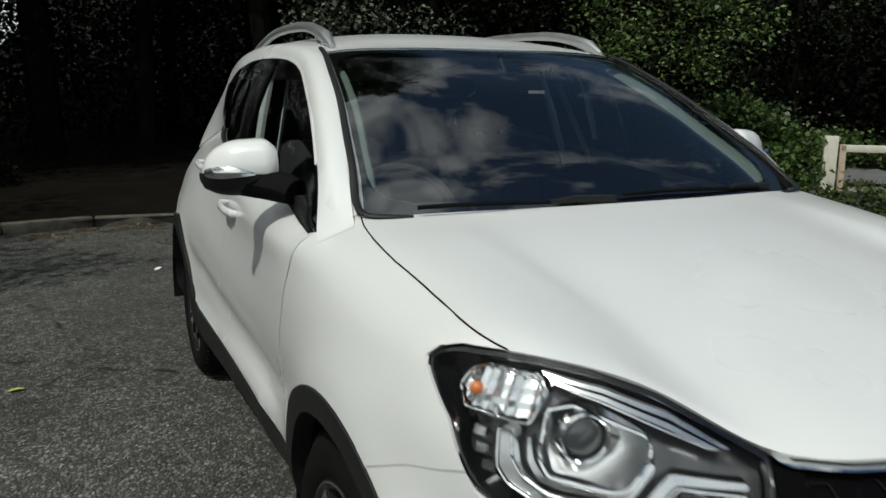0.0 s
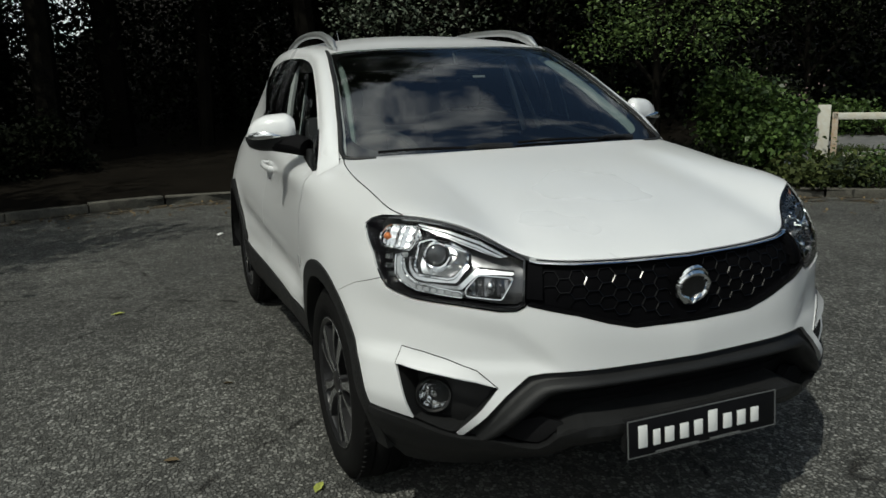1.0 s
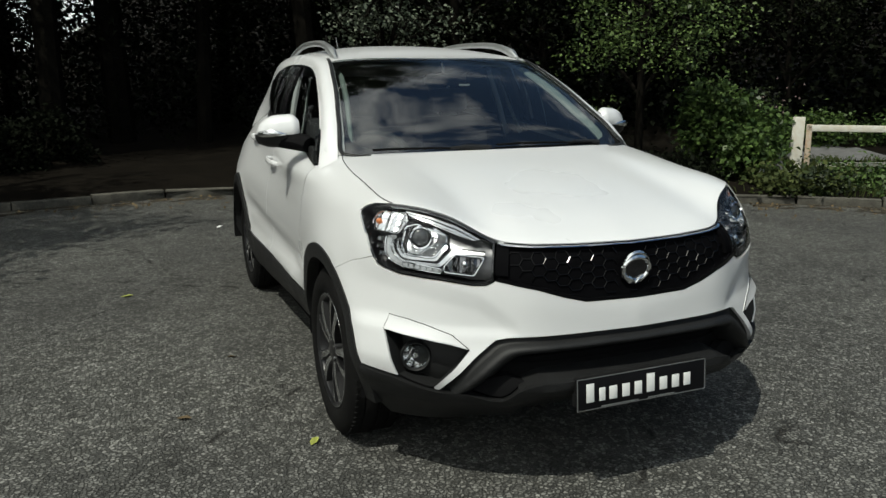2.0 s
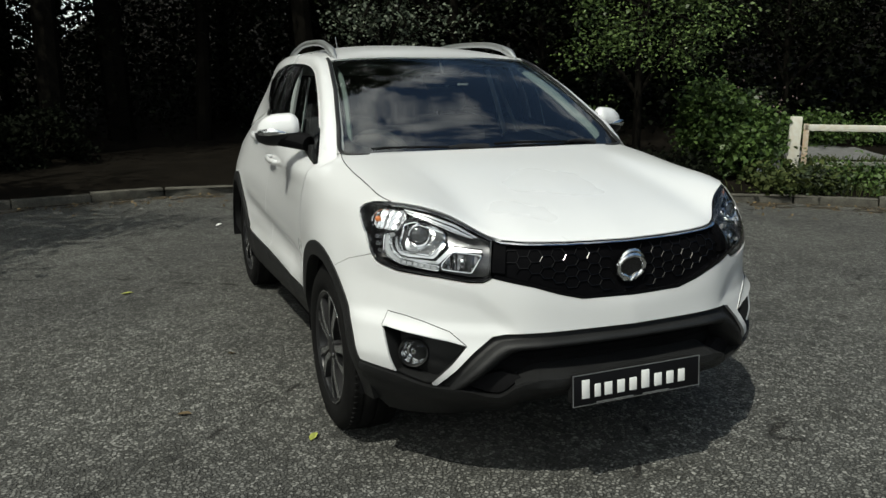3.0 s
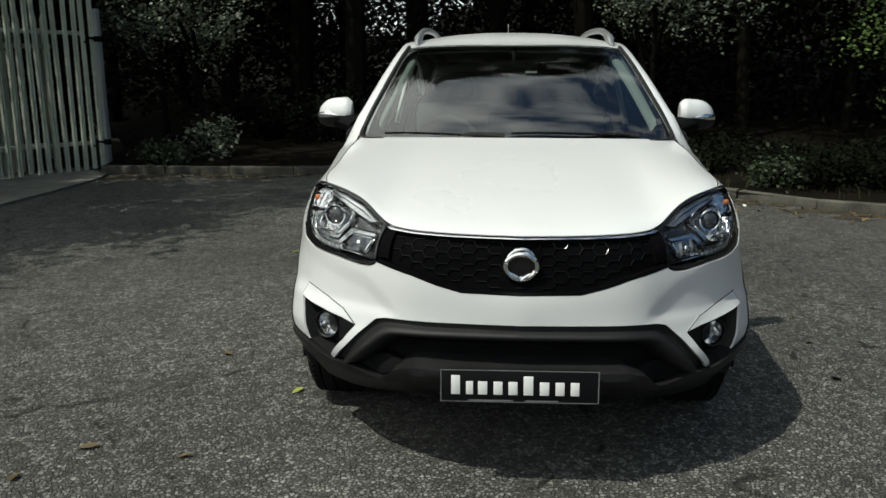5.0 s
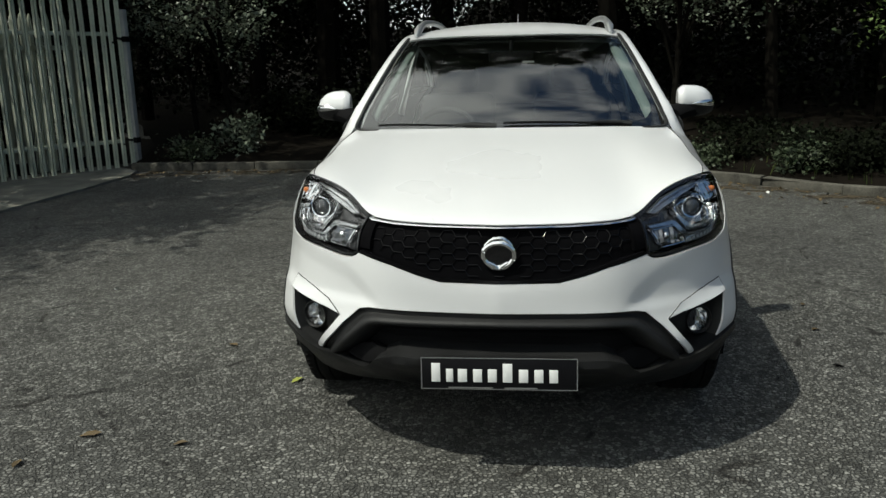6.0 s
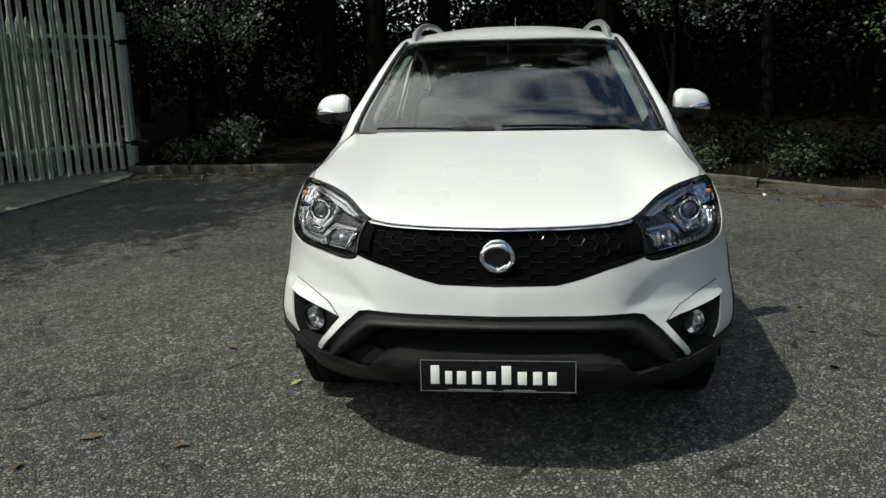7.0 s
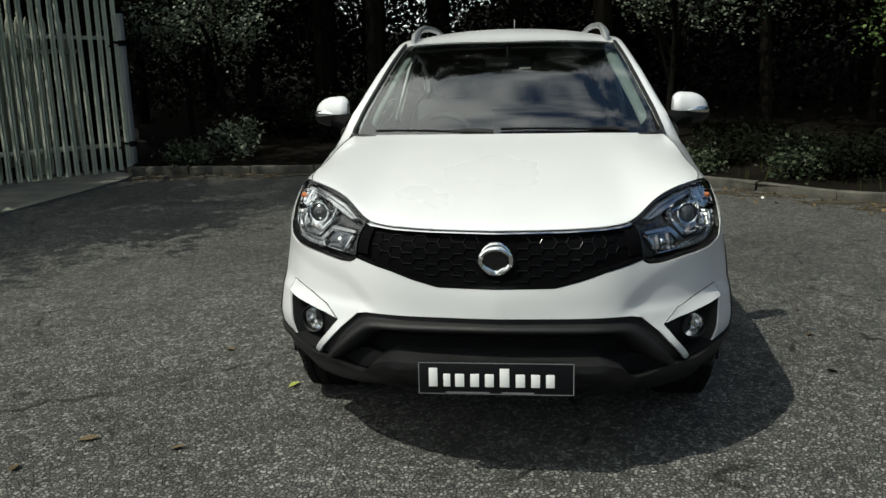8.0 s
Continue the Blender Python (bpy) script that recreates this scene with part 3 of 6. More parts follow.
K1 = chain([(.722, .292, 1.133), (.700, .360, 1.20), (.665, .513, 1.30), (.628, .680, 1.40), (.592, .887, 1.50), (.570, 1.022, 1.554), (.567, 1.25, 1.592), (.565, 1.7, 1.614), (.553, 2.1, 1.610),
            (.520, 2.6, 1.575), (.482, 3.0, 1.516), (.460, 3.2, 1.470)])
K2 = chain([(.796, .345, 1.084), (.786, .385, 1.15), (.748, .530, 1.25), (.712, .690, 1.35), (.690, .795, 1.40), (.669, .905, 1.452), (.650, 1.015, 1.500), (.642, 1.12, 1.530), (.642, 1.3, 1.553), (.648, 1.7, 1.564),
            (.634, 2.1, 1.548), (.585, 2.6, 1.500), (.536, 3.0, 1.432), (.504, 3.2, 1.382)])


def belt_z(y):
    y = np.asarray(y, float)
    return np.where(y < 2.0, 1.084 + .108 * (y - .355), 1.2617 + .108 * (y - 2.0) - .20 * (y - 2.0) ** 2)


car = thing("car", "white compact SUV with black lower cladding, parked on worn tarmac", "car")

# bonnet
nose = chain([tuple(p) for p in body([q[0] for q in HOOD_NOSE], [q[1] for q in HOOD_NOSE])])
half_shut = chain([tuple(p) for p in body([q[0] for q in SHUT], [q[1] for q in SHUT])])


def mirror_curve(c):
    def f(t):
        p = c(t).copy()
        p[..., 0] *= -1
        return p
    return f


nose_full = chain(both([tuple(p) for p in nose(np.linspace(0, 1, 14))]))
cowl_full = chain(both([(0, .170, 1.141), (.25, .178, 1.1405), (.45, .203, 1.139), (.61, .235, 1.135), (.668, .25, 1.133), tuple(half_shut(np.array(1.0)))]))


def hood_swell(s, t):
    a = np.abs(2 * s - 1)
    z = .048 * (1 - a ** 4) * (t ** .65) * (1 - t) * 2 + .0025 * np.exp(-((a - .62 - .1 * t) / .03) ** 2) * np.sin(np.pi * np.clip(t, 0, 1)) \
        - .002 * np.clip((a - .70 - .08 * t) / .1, 0, 1) * np.clip(1 - (a - .8) / .2, 0, 1) * np.sin(np.pi * np.clip(t, 0, 1))
    return np.concatenate([0 * z, 0 * z, z], -1)


hood_s = with_out(coons(nose_full, cowl_full, mirror_curve(half_shut), half_shut, hood_swell))
hood = part("bonnet", panel([(0, 0), (1, 0), (1, 1), (0, 1)], lambda s, t, o=0.0: hood_s(s, t, o), .022, .02, .0014, edge=.6), M["paint"], car, "white bonnet with two pressed lines")

for s in (1, -1):
    side = (lambda c: c) if s > 0 else mirrored
    q = dense(SHUT, .02, closed=False)
    # black tube added in the gap to draw its shadow line
    part("bonnet_gap_line", side(tube([tuple(p) for p in body(q[:, 0], q[:, 1], -.0022)], .0020, 6)), M["matt_black"], hood, "dark line added for the shadow in the bonnet gap")
# front wings
wing_loop = [(.988, .842), (1.040, .909), (1.133, .966), (1.152, .981), (1.130, 1.0), (1.08, 1.013)] + SHUT + \
            [(uy(.30), 1.132), (uy(.335), 1.108), (uy(.365), 1.086), (uy(.42), .96), (uy(.475), .78), (uy(.495), .60), (uy(.50), .36)] + \
            [q for q in reversed(ARCH_F) if q[0] > 1.278 and q[1] > .36] + [(1.275, .742), (1.13, .803), (1.05, .824)]
# doors: front door from the wing to the middle pillar, rear door on to the rear arch
y_mid = 1.42


def belt_line(y0, y1, n=10):
    return [(uy(y), belt_z(y)) for y in np.linspace(y0, y1, n)]


front_door = [(uy(.505), .47), (uy(.50), .60), (uy(.48), .78), (uy(.425), .96), (uy(.365), 1.083)] + belt_line(.40, y_mid) + [(uy(y_mid), .50)]
rear_door = [(uy(y_mid), .50)] + belt_line(y_mid, 2.30) + [(uy(2.30), 1.0)] + [(q[0] - .02, q[1] + .02) for q in reversed(ARCH_R) if .52 < q[1] < .80 and q[0] < uy(2.5)] + [(uy(2.10), .51)]
quarter = [(uy(2.30), belt_z(2.30)), (uy(2.30), 1.0)] + [(q[0] - (.02 if q[0] < uy(2.6) else 0), q[1] + (.02 if q[0] < uy(2.6) else 0)) for q in ARCH_R if q[1] > .55] + \
          [(PLAN_U[16] - .1, .55), (PLAN_U[16] + .02, .75), (PLAN_U[16] + .02, 1.17), (PLAN_U[16] - .05, 1.19)] + [(uy(y), belt_z(y)) for y in (2.95, 2.8, 2.6, 2.45)]
sill = [(uy(.50), .27), (uy(.505), .463), (uy(1.2), .493), (uy(1.8), .505), (uy(2.05), .51), (uy(2.16), .52), (uy(2.16), .27)]
for s in (1, -1):
    side = (lambda c: c) if s > 0 else mirrored
    part("front_wing", side(panel(wing_loop, body, .022, .02, gap=.0010)), M["paint"], car)
    d1 = part("front_door", side(panel(front_door, body, .03)), M["paint"], car)
    d2 = part("rear_door", side(panel(rear_door, body, .03)), M["paint"], car)
    part("rear_quarter", side(panel(quarter, body, .035)), M["paint"], car)
    part("sill_cladding", side(panel(sill, body, .04, .03, out=.006)), M["plastic"], car, "black plastic sill cladding")
    for nm in ("front_arch_trim", "rear_arch_trim"):
        yc, a0, b0 = (0, .485, .452) if nm[0] == "f" else (2.65, .50, .475)
        zc = .352 if nm[0] == "f" else .36
        w = np.linspace(radians(188 if nm[0] == "f" else 180), radians(-8), 44)
        ring = [(uy(yc + a0 * math.cos(q)), zc + b0 * math.sin(q)) for q in w] + [(uy(yc + (a0 - .062) * math.cos(q)), zc + (b0 - .062) * math.sin(q)) for q in reversed(w)]
        part(nm, side(panel(ring, body, .03, .05, out=.005, gap=.001)), M["plastic"], car, "black plastic wheel arch trim")
        # liner behind the arch
        prof = [(yc + (a0 - .058) * math.cos(q), zc + (b0 - .058) * math.sin(q)) for q in np.linspace(radians(188), radians(-8), 30)]
        lv, lf = [], []
        for yy, zz in prof:
            lv += [(.86, yy, zz), (.45, yy, zz)]
        lf = [(2 * k, 2 * k + 1, 2 * k + 3, 2 * k + 2) for k in range(len(prof) - 1)]
        lv.append((.45, yc, zc))
        lf += [(2 * k + 1, len(lv) - 1, 2 * k + 3) for k in range(len(prof) - 1)]
        part("arch_liner", side((lv, lf)), M["matt_black"], car)
    for door, yy, hz in ((d1, 1.30, 0), (d2, 2.13, .085)):
        g = body(uy(yy), 1.025 + hz)
        path = [(g[0] - .012, yy - .10, 1.018), (g[0] + .022, yy - .085, 1.024), (g[0] + .034, yy - .04, 1.028), (g[0] + .034, yy + .06, 1.034), (g[0] + .022, yy + .115, 1.037), (g[0] - .012, yy + .13, 1.036)]
        path = [(p[0], p[1], p[2] + hz) for p in path]
        part("door_handle", side(tube(path, [.008, .012, .013, .013, .012, .008], 10, squash=(.7, 1.15))), M["paint"], door)

# front bumper
right = [GRILLE_LOW[0]] + GRILLE_LOW[1:] + [(.52, .784), (.545, .772), (.59, .771), (.705, .785), (.86, .794), (.935, .808), (.965, .817), (.987, .841), (1.05, .824), (1.13, .803), (1.275, .742)] + \
        [q for q in reversed(ARCH_F) if q[0] < 1.275 and q[1] > .462] + [(1.0, .458), (.93, .452), (.847, .445), (.901, .599), (.885, .601), (.75, .584), (.66, .570), (.598, .555), (.645, .494),
        (.718, .418), (.713, .409), (.700, .409), (.629, .476), (.578, .532), (.512, .590), (.47, .599), (.40, .602), (.2, .604)]
loop = right + [(0, .605)] + [(-u, z) for u, z in reversed(right[1:])]
bumper = part("front_bumper", panel(loop, body, .014, .014, gap=.0007), M["paint"], car)
# black lower bumper with its raised middle
lip = [(0, .449), (.30, .449), (.36, .448), (.402, .440), (.432, .424), (.461, .396), (.489, .380), (.53, .383), (.61, .406), (.70, .408), (.745, .412), (.86, .441), (1.0, .453), (1.012, .42), (1.02, .30), (1.0, .235), (.9, .225), (.5, .215), (.25, .21)]
loop = lip + [(0, .21)] + [(-u, z) for u, z in reversed(lip[1:])]


def lower_body(u, z, out=0.0):
    a = np.abs(u)
    up = np.clip(1 - (a - .40) / .06, 0, 1)
    bulge = .016 * np.exp(-((z - .425) / .03) ** 2) * up + .012 * np.exp(-((z - .385 - .04 * np.clip((a - .6) / .3, 0, 1)) / .03) ** 2) * (1 - up)
    # the face turns under below the lip
    edge = np.interp(a, [0, .36, .47, .60, .74, .9, 1.02], [.402, .396, .345, .352, .352, .356, .350])
    under = -np.interp(a, [0, .5, .75, 1.0], [1.0, 1.0, .75, .5]) * np.clip(edge - z, 0, 1)
    return body(u, z, out + bulge + under)


lower = part("lower_bumper", panel(loop, lower_body, .022, .045, out=.004), M["plastic"], car, "black textured plastic lower bumper")
# rounded bar swept round the intake: from the bumper's edge, over its crown, back into the opening
RIM_OUT = np.array([(0, .603), (.20, .602), (.40, .600), (.468, .597), (.512, .588), (.578, .530), (.629, .472), (.668, .432), (.700, .400)])
RIM_IN = np.array([(0, .538), (.19, .537), (.375, .534), (.420, .529), (.448, .516), (.490, .480), (.540, .437), (.573, .410), (.595, .398)])
tt = np.linspace(0, 8, 150)
soft_t = np.stack([np.clip(tt + d, 0, 8) for d in np.linspace(-.45, .45, 9)])
sweep = []
for rim_k in (RIM_OUT, RIM_IN):
    sweep.append(np.stack([np.interp(soft_t, np.arange(9), rim_k[:, c]).mean(0) for c in (0, 1)], 1))
    sweep[-1][0, 0] = 0
BAR = [(.0, -.014), (.10, -.018), (.22, -.016), (.30, -.008), (.38, .004), (.46, .011), (.55, .014), (.64, .012), (.74, .003), (.84, -.014), (.93, -.040), (1.0, -.085)]
mv, mf = [], []
for s in (1, -1):
    n0 = len(mv)
    for f, o in BAR:
        q = sweep[0] * (1 - f) + sweep[1] * f
        mv += [tuple(p) for p in body(q[:, 0] * s, q[:, 1], o)]
    n = len(tt)
    for i in range(len(BAR) - 1):
        for k in range(n - 1):
            e = (n0 + i * n + k, n0 + (i + 1) * n + k, n0 + (i + 1) * n + k + 1, n0 + i * n + k + 1)
            mf.append(e if s < 0 else e[::-1])
part("intake_moulding", (mv, mf), M["plastic"], car, "black plastic moulding round the lower intake", sharp=60)
# lower intake: dark back, ledge and mesh bars
back = [(.60, .41), (.56, .46), (.48, .53), (.41, .555), (0, .56), (-.41, .555), (-.48, .53), (-.56, .46), (-.60, .41), (-.47, .37), (0, .37), (.47, .37)]
part("intake_back", panel(back, body, .04, .01, out=-.085, flip=True), M["matt_black"], lower)
for zz in (.495, .515, .535):
    bar = [(q, zz) for q in np.linspace(-.47, .47, 40)]
    part("intake_bar", tube([tuple(p) for p in body([b[0] for b in bar], [b[1] for b in bar], -.078)], .004, 6), M["matt_black"], lower)
for s in (1, -1):
    ledge = [(s * u, z) for u, z in ((.402, .441), (.432, .425), (.461, .399), (.489, .384), (.53, .387), (.612, .412), (.588, .430), (.55, .447), (.48, .462))]
    part("intake_ledge", panel(ledge if s > 0 else ledge[::-1], lambda u, z, o=0.0: body(u, z, o - .5 * np.clip(np.asarray(z) - .38, 0, 1)), .015, .03, out=-.012), M["matt_black"], lower)
shelf_u = np.linspace(-.435, .435, 60)
sv = [tuple(p) for p in lower_body(shelf_u, 0 * shelf_u + .447 - .03 * np.clip((np.abs(shelf_u) - .36) / .075, 0, 1), .0)] + \
     [tuple(p) for p in body(shelf_u, 0 * shelf_u + .474 - .03 * np.clip((np.abs(shelf_u) - .36) / .075, 0, 1), -.085)]
part("intake_shelf", (sv, [(k, k + 1, 61 + k, 60 + k) for k in range(59)]), M["plastic"], lower)

# upper grille
top = [(0, .884), (.235, .885), (.39, .889), (.49, .894), (.512, .905)]
grille_loop = [(u, z) for u, z in GRILLE_LOW] + [(.521, .80)] + top[::-1]
grille_loop += [(-u, z) for u, z in top[1:]] + [(-.521, .80)] + [(-u, z) for u, z in reversed(GRILLE_LOW[1:])]
# black tube added as the dark gap above the grille strip
lip_gap = dense([(-u, z) for u, z in reversed(HOOD_NOSE[1:5])] + HOOD_NOSE[:5], .02, closed=False)
part("bonnet_lip_gap_line", tube([tuple(p) for p in body(lip_gap[:, 0], lip_gap[:, 1] - .0022, .003)], .0021, 6), M["matt_black"], hood)
grille = part("grille", panel(grille_loop, body, .022, .02, out=-.026), M["grille_deep"], car, "gloss black grille with honeycomb bars")
rim = [(u, z) for u, z in GRILLE_LOW] + [(.505, .802), (.36, .771), (.27, .742), (.195, .722), (0, .719)]
rim_full = [(-u, z) for u, z in reversed(rim[1:5])] + rim + [(-u, z) for u, z in reversed(rim[5:9])]
part("grille_rim", panel(rim_full, body, .014, .024, out=.001, gap=.0008), M["grille"], grille)
strip = [(0, .8935), (.235, .8945), (.39, .8985), (.488, .9035), (.511, .9075), (.508, .9035), (.49, .8985), (.39, .8935), (.235, .8895), (0, .8885)]
loop = strip + [(-u, z) for u, z in reversed(strip[1:-1])]
part("grille_chrome_strip", panel(loop, body, .012, .02, out=.002, gap=.0012), M["chrome"], grille, "chrome strip above the grille")


def hex_bar(cells):
    chunks = []
    for pts in cells:
        d = dense(pts, .02, closed=False)
        chunks.append(tube([tuple(p) for p in body(d[:, 0], d[:, 1], -.022)], .0016, 5, squash=(1, 1.2)))
    return joined(*chunks)


def grille_floor(u):
    return float(np.interp(abs(u), [q[0] for q in GRILLE_LOW], [q[1] for q in GRILLE_LOW])) + .018


bars = []
for row in range(9):
    z = .876 - .0186 * row
    for col in range(-6, 7):
        u = col * .090 + (.045 if row % 2 else 0)
        if abs(u) > .47 or z < grille_floor(abs(u) + .04) or abs(u) < .085 and .74 < z < .88:
            continue
        cell = []
        for line in ([(u - .016, z), (u + .016, z)], [(u + .016, z), (u + .029, z - .0186)], [(u - .016, z), (u - .029, z - .0186)]):
            if min(q[1] for q in line) > grille_floor(max(abs(q[0]) for q in line)) and max(abs(q[0]) for q in line) < .485:
                cell.append(line)
        if cell:
            bars.append(cell)
for cell in bars:
    part("grille_bar", hex_bar(cell), M["grille"], grille)
for s in (1, -1):
    cap = [(.470, .803), (.521, .806), (.516, .90), (.470, .892)]
    cap = cap if s > 0 else [(-u, z) for u, z in reversed(cap)]
    part("grille_end_cap", panel(cap, body, .012, .02, out=-.010), M["grille_deep"], grille)

# badge on the grille: plain interlocked rings
badge_c = body(0.0, .808, .002)
lean = Matrix.Translation(Vector(badge_c)) @ pose(0, 0, 0, 90 + 10, 0, 0)


def ring(rx, ry, r, m, n=48, squash=(1, 1)):
    pts = [m @ Vector((rx * math.cos(w), ry * math.sin(w), 0)) for w in np.linspace(0, 2 * math.pi, n + 1)[:-1]]
    v, f = tube([tuple(p) for p in pts], r, 8, cap=False, squash=squash)
    f += [((n - 1) * 8 + k, (n - 1) * 8 + (k + 1) % 8, (k + 1) % 8, k) for k in range(8)]
    return v, f


part("badge", ring(.050, .056, .0065, lean), M["chrome"], grille, "round chrome badge of plain interlocked rings")
part("badge_ring", ring(.052, .043, .0095, Matrix.Translation((0, 0, -.004)) @ lean), M["chrome"], grille)
disc = [tuple(lean @ Vector((.043 * math.cos(w), .040 * math.sin(w), .004))) for w in np.linspace(0, 2 * math.pi, 41)[:-1]]
part("badge_centre", (disc, [tuple(range(40))]), M["gloss_black"], grille)
part("badge_foot", joined(tube([tuple(lean @ Vector(p)) for p in ((-.03, -.03, .004), (-.012, -.04, .008), (0, -.052, .008), (.012, -.04, .008), (.03, -.03, .004))], .006, 8)), M["chrome"], grille)

# head lamps
TURN = [(1.055, .955), (1.04, .982), (1.015, .992), (.905, .990), (.882, .968), (.897, .926), (1.03, .928)]
CHAMBER = [(.872, .948), (.83, .957), (.70, .924), (.692, .905), (.727, .860), (.745, .855), (.85, .862), (.868, .885)]
DRL = [(.948, .915), (.938, .86), (.915, .838), (.855, .819), (.70, .806), (.702, .822), (.85, .838), (.893, .856), (.913, .878), (.922, .915)]
BAND = [(.91, .905), (.895, .868), (.855, .843), (.715, .838), (.665, .886), (.55, .876), (.552, .868), (.655, .873), (.70, .833), (.71, .828), (.86, .836), (.905, .862), (.922, .905)]
BAND2 = [(.70, .897), (.73, .857), (.825, .855), (.86, .862), (.88, .885), (.888, .91), (.895, .91), (.888, .878), (.865, .852), (.825, .846), (.722, .846), (.685, .893)]
LOW = [(.655, .870), (.552, .862), (.585, .803), (.69, .812), (.692, .83)]
BROW = [(.897, .998), (.785, .982), (.665, .952), (.57, .914), (.60, .910), (.665, .928), (.78, .961), (.868, .980)]


def faceted(u, z, out=0.0):
    """Stepped reflector flutes."""
    w = np.sin(np.asarray(u) * 260) * .004 + np.sin(np.asarray(z) * 310 + 1) * .004
    return body(u, z, out + w)


def bowl(u, z, out=0.0):
    r = np.clip(1 - ((np.asarray(u) - .80) / .11) ** 2 - ((np.asarray(z) - .908) / .06) ** 2, 0, 1)
    return body(u, z, out + .022 - .045 * r)


for s in (1, -1):
    side = (lambda c: c) if s > 0 else mirrored
    lamp = part("headlight", side(panel(LAMP, body, .02, .02, out=-.062, gap=.004)), M["lamp_inner"], car, "angular headlight with projector lens and clear cover")
    wall = dense(LAMP, .012)
    wv = [tuple(p) for p in body(wall[:, 0], wall[:, 1], -.003)] + [tuple(p) for p in body(wall[:, 0], wall[:, 1], -.064)]
    nw = len(wall)
    part("lamp_wall", side((wv, [(k, (k + 1) % nw, nw + (k + 1) % nw, nw + k) for k in range(nw)])), M["gloss_black"], lamp)
    inner = inset(dense(LAMP, .012), .010)
    part("lamp_bezel", side(panel(LAMP, body, .014, .012, out=-.006, gap=.002, holes=[[tuple(q) for q in inner]])), M["gloss_black"], lamp)
    for nm, poly, depth, key, lab in (("turn_signal", TURN, -.030, "silver", "silvered turn signal chamber"), ("main_reflector", CHAMBER, -.050, "silver", ""), ("running_light", DRL, -.022, "drl", "L-shaped daytime running light"),
                                      ("chrome_band", BAND, -.018, "lamp_chrome", ""), ("inner_band", BAND2, -.020, "lamp_chrome", ""), ("low_reflector", LOW, -.034, "smoked", "")):
        shape = {"turn_signal": faceted, "low_reflector": faceted, "main_reflector": bowl}.get(nm, body)
        part(nm, side(panel(soft_loop(poly, .008), shape, .010, .022, out=depth, gap=0)), M[key], lamp, lab, smooth=nm not in ("turn_signal", "low_reflector"))
    for f0b, f1b, key, dep in ((0, .26, "lamp_chrome", -.012), (.30, .46, "gloss_black", -.018), (.48, .74, "lamp_chrome", -.015), (.80, 1.0, "silver", -.020)):
        hi_e, lo_e = [np.array(q) for q in BROW[:4]], [np.array(q) for q in BROW[:3:-1]]
        rib = [tuple(a + (b - a) * f0b) for a, b in zip(hi_e, lo_e)] + [tuple(a + (b - a) * f1b) for a, b in reversed(list(zip(hi_e, lo_e)))]
        part("chrome_brow", side(panel(rib, body, .010, .012, out=dep, gap=0)), M[key], lamp, "bright ribbed brow over the projector")
    for nm, poly, r, dep in (("chamber_frame", CHAMBER, .0038, -.020), ("low_frame", LOW, .0026, -.014), ("running_light_edge", DRL, .0020, -.016), ("turn_frame", TURN, .0022, -.020)):
        q = dense(soft_loop(poly, .008), .008)
        tv, tf = tube([tuple(p) for p in body(q[:, 0], q[:, 1], dep)], r, 6, cap=False)
        nq = len(q)
        tf += [((nq - 1) * 6 + k, (nq - 1) * 6 + (k + 1) % 6, (k + 1) % 6, k) for k in range(6)]
        part(nm, side((tv, tf)), M["chrome"], lamp)
    c = Vector(body(.815, .915, -.046))
    ax = (Vector(body(.815, .915, 0)) - c).normalized()
    aim = Vector((.25, -1, .02)).normalized()
    rot = Matrix.Translation(c) @ aim.to_track_quat("Z", "Y").to_matrix().to_4x4()
    prof = [(.0, .040), (.018, .040), (.022, .037), (.020, .034), (.004, .033)]
    v, f = revolve(prof, 36, "z")
    part("projector_ring", side(([tuple(rot @ Vector(p)) for p in v], f)), M["chrome"], lamp)
    prof = [(.006 + .020 * math.cos(w), .0335 * math.sin(w)) for w in np.linspace(radians(90), radians(2), 10)]
    v, f = revolve(prof, 32, "z")
    part("projector_lens", side(([tuple(rot @ Vector(p)) for p in v], f)), M["lens_dark"], lamp, "dark glass projector lens")
    c2 = Vector(body(1.018, .957, -.022))
    v, f = revolve([(.011 * math.cos(w), .011 * math.sin(w)) for w in np.linspace(radians(180), 0, 10)], 16, "x")
    part("turn_bulb", side(([tuple(Vector(p) + c2) for p in v], f)), M["amber"], lamp, "amber turn signal bulb")
    c3 = Vector(body(.62, .838, -.030))
    v, f = revolve([(.012 * math.cos(w), .014 * math.sin(w)) for w in np.linspace(radians(180), 0, 8)], 14, "y")
    part("small_bulb", side(([tuple(Vector(p) + c3) for p in v], f)), M["silver"], lamp)
    for u, z in ((.985, .902), (.975, .878), (.957, .855)):
        q = [(u - .014, z - .006), (u + .012, z - .007), (u + .010, z + .007), (u - .012, z + .007)]
        part("led_cell", side(panel(q, body, .01, .01, out=-.018, gap=0)), M["silver"], lamp)
    for k in range(7):
        u = .72 + .024 * k
        q = [(u - .008, .811 + .0009 * k * 2), (u + .008, .812 + .0009 * k * 2), (u + .008, .824 + .0018 * k), (u - .008, .823 + .0018 * k)]
        part("led_cell", side(panel(q, body, .01, .008, out=-.016, gap=0)), M["drl"], lamp)
    cover = part("lamp_cover", side(panel(LAMP, body, .02, .004, out=.0, gap=.003)), M["lamp_glass"], lamp, "clear plastic lamp cover")
    cover.visible_shadow = False

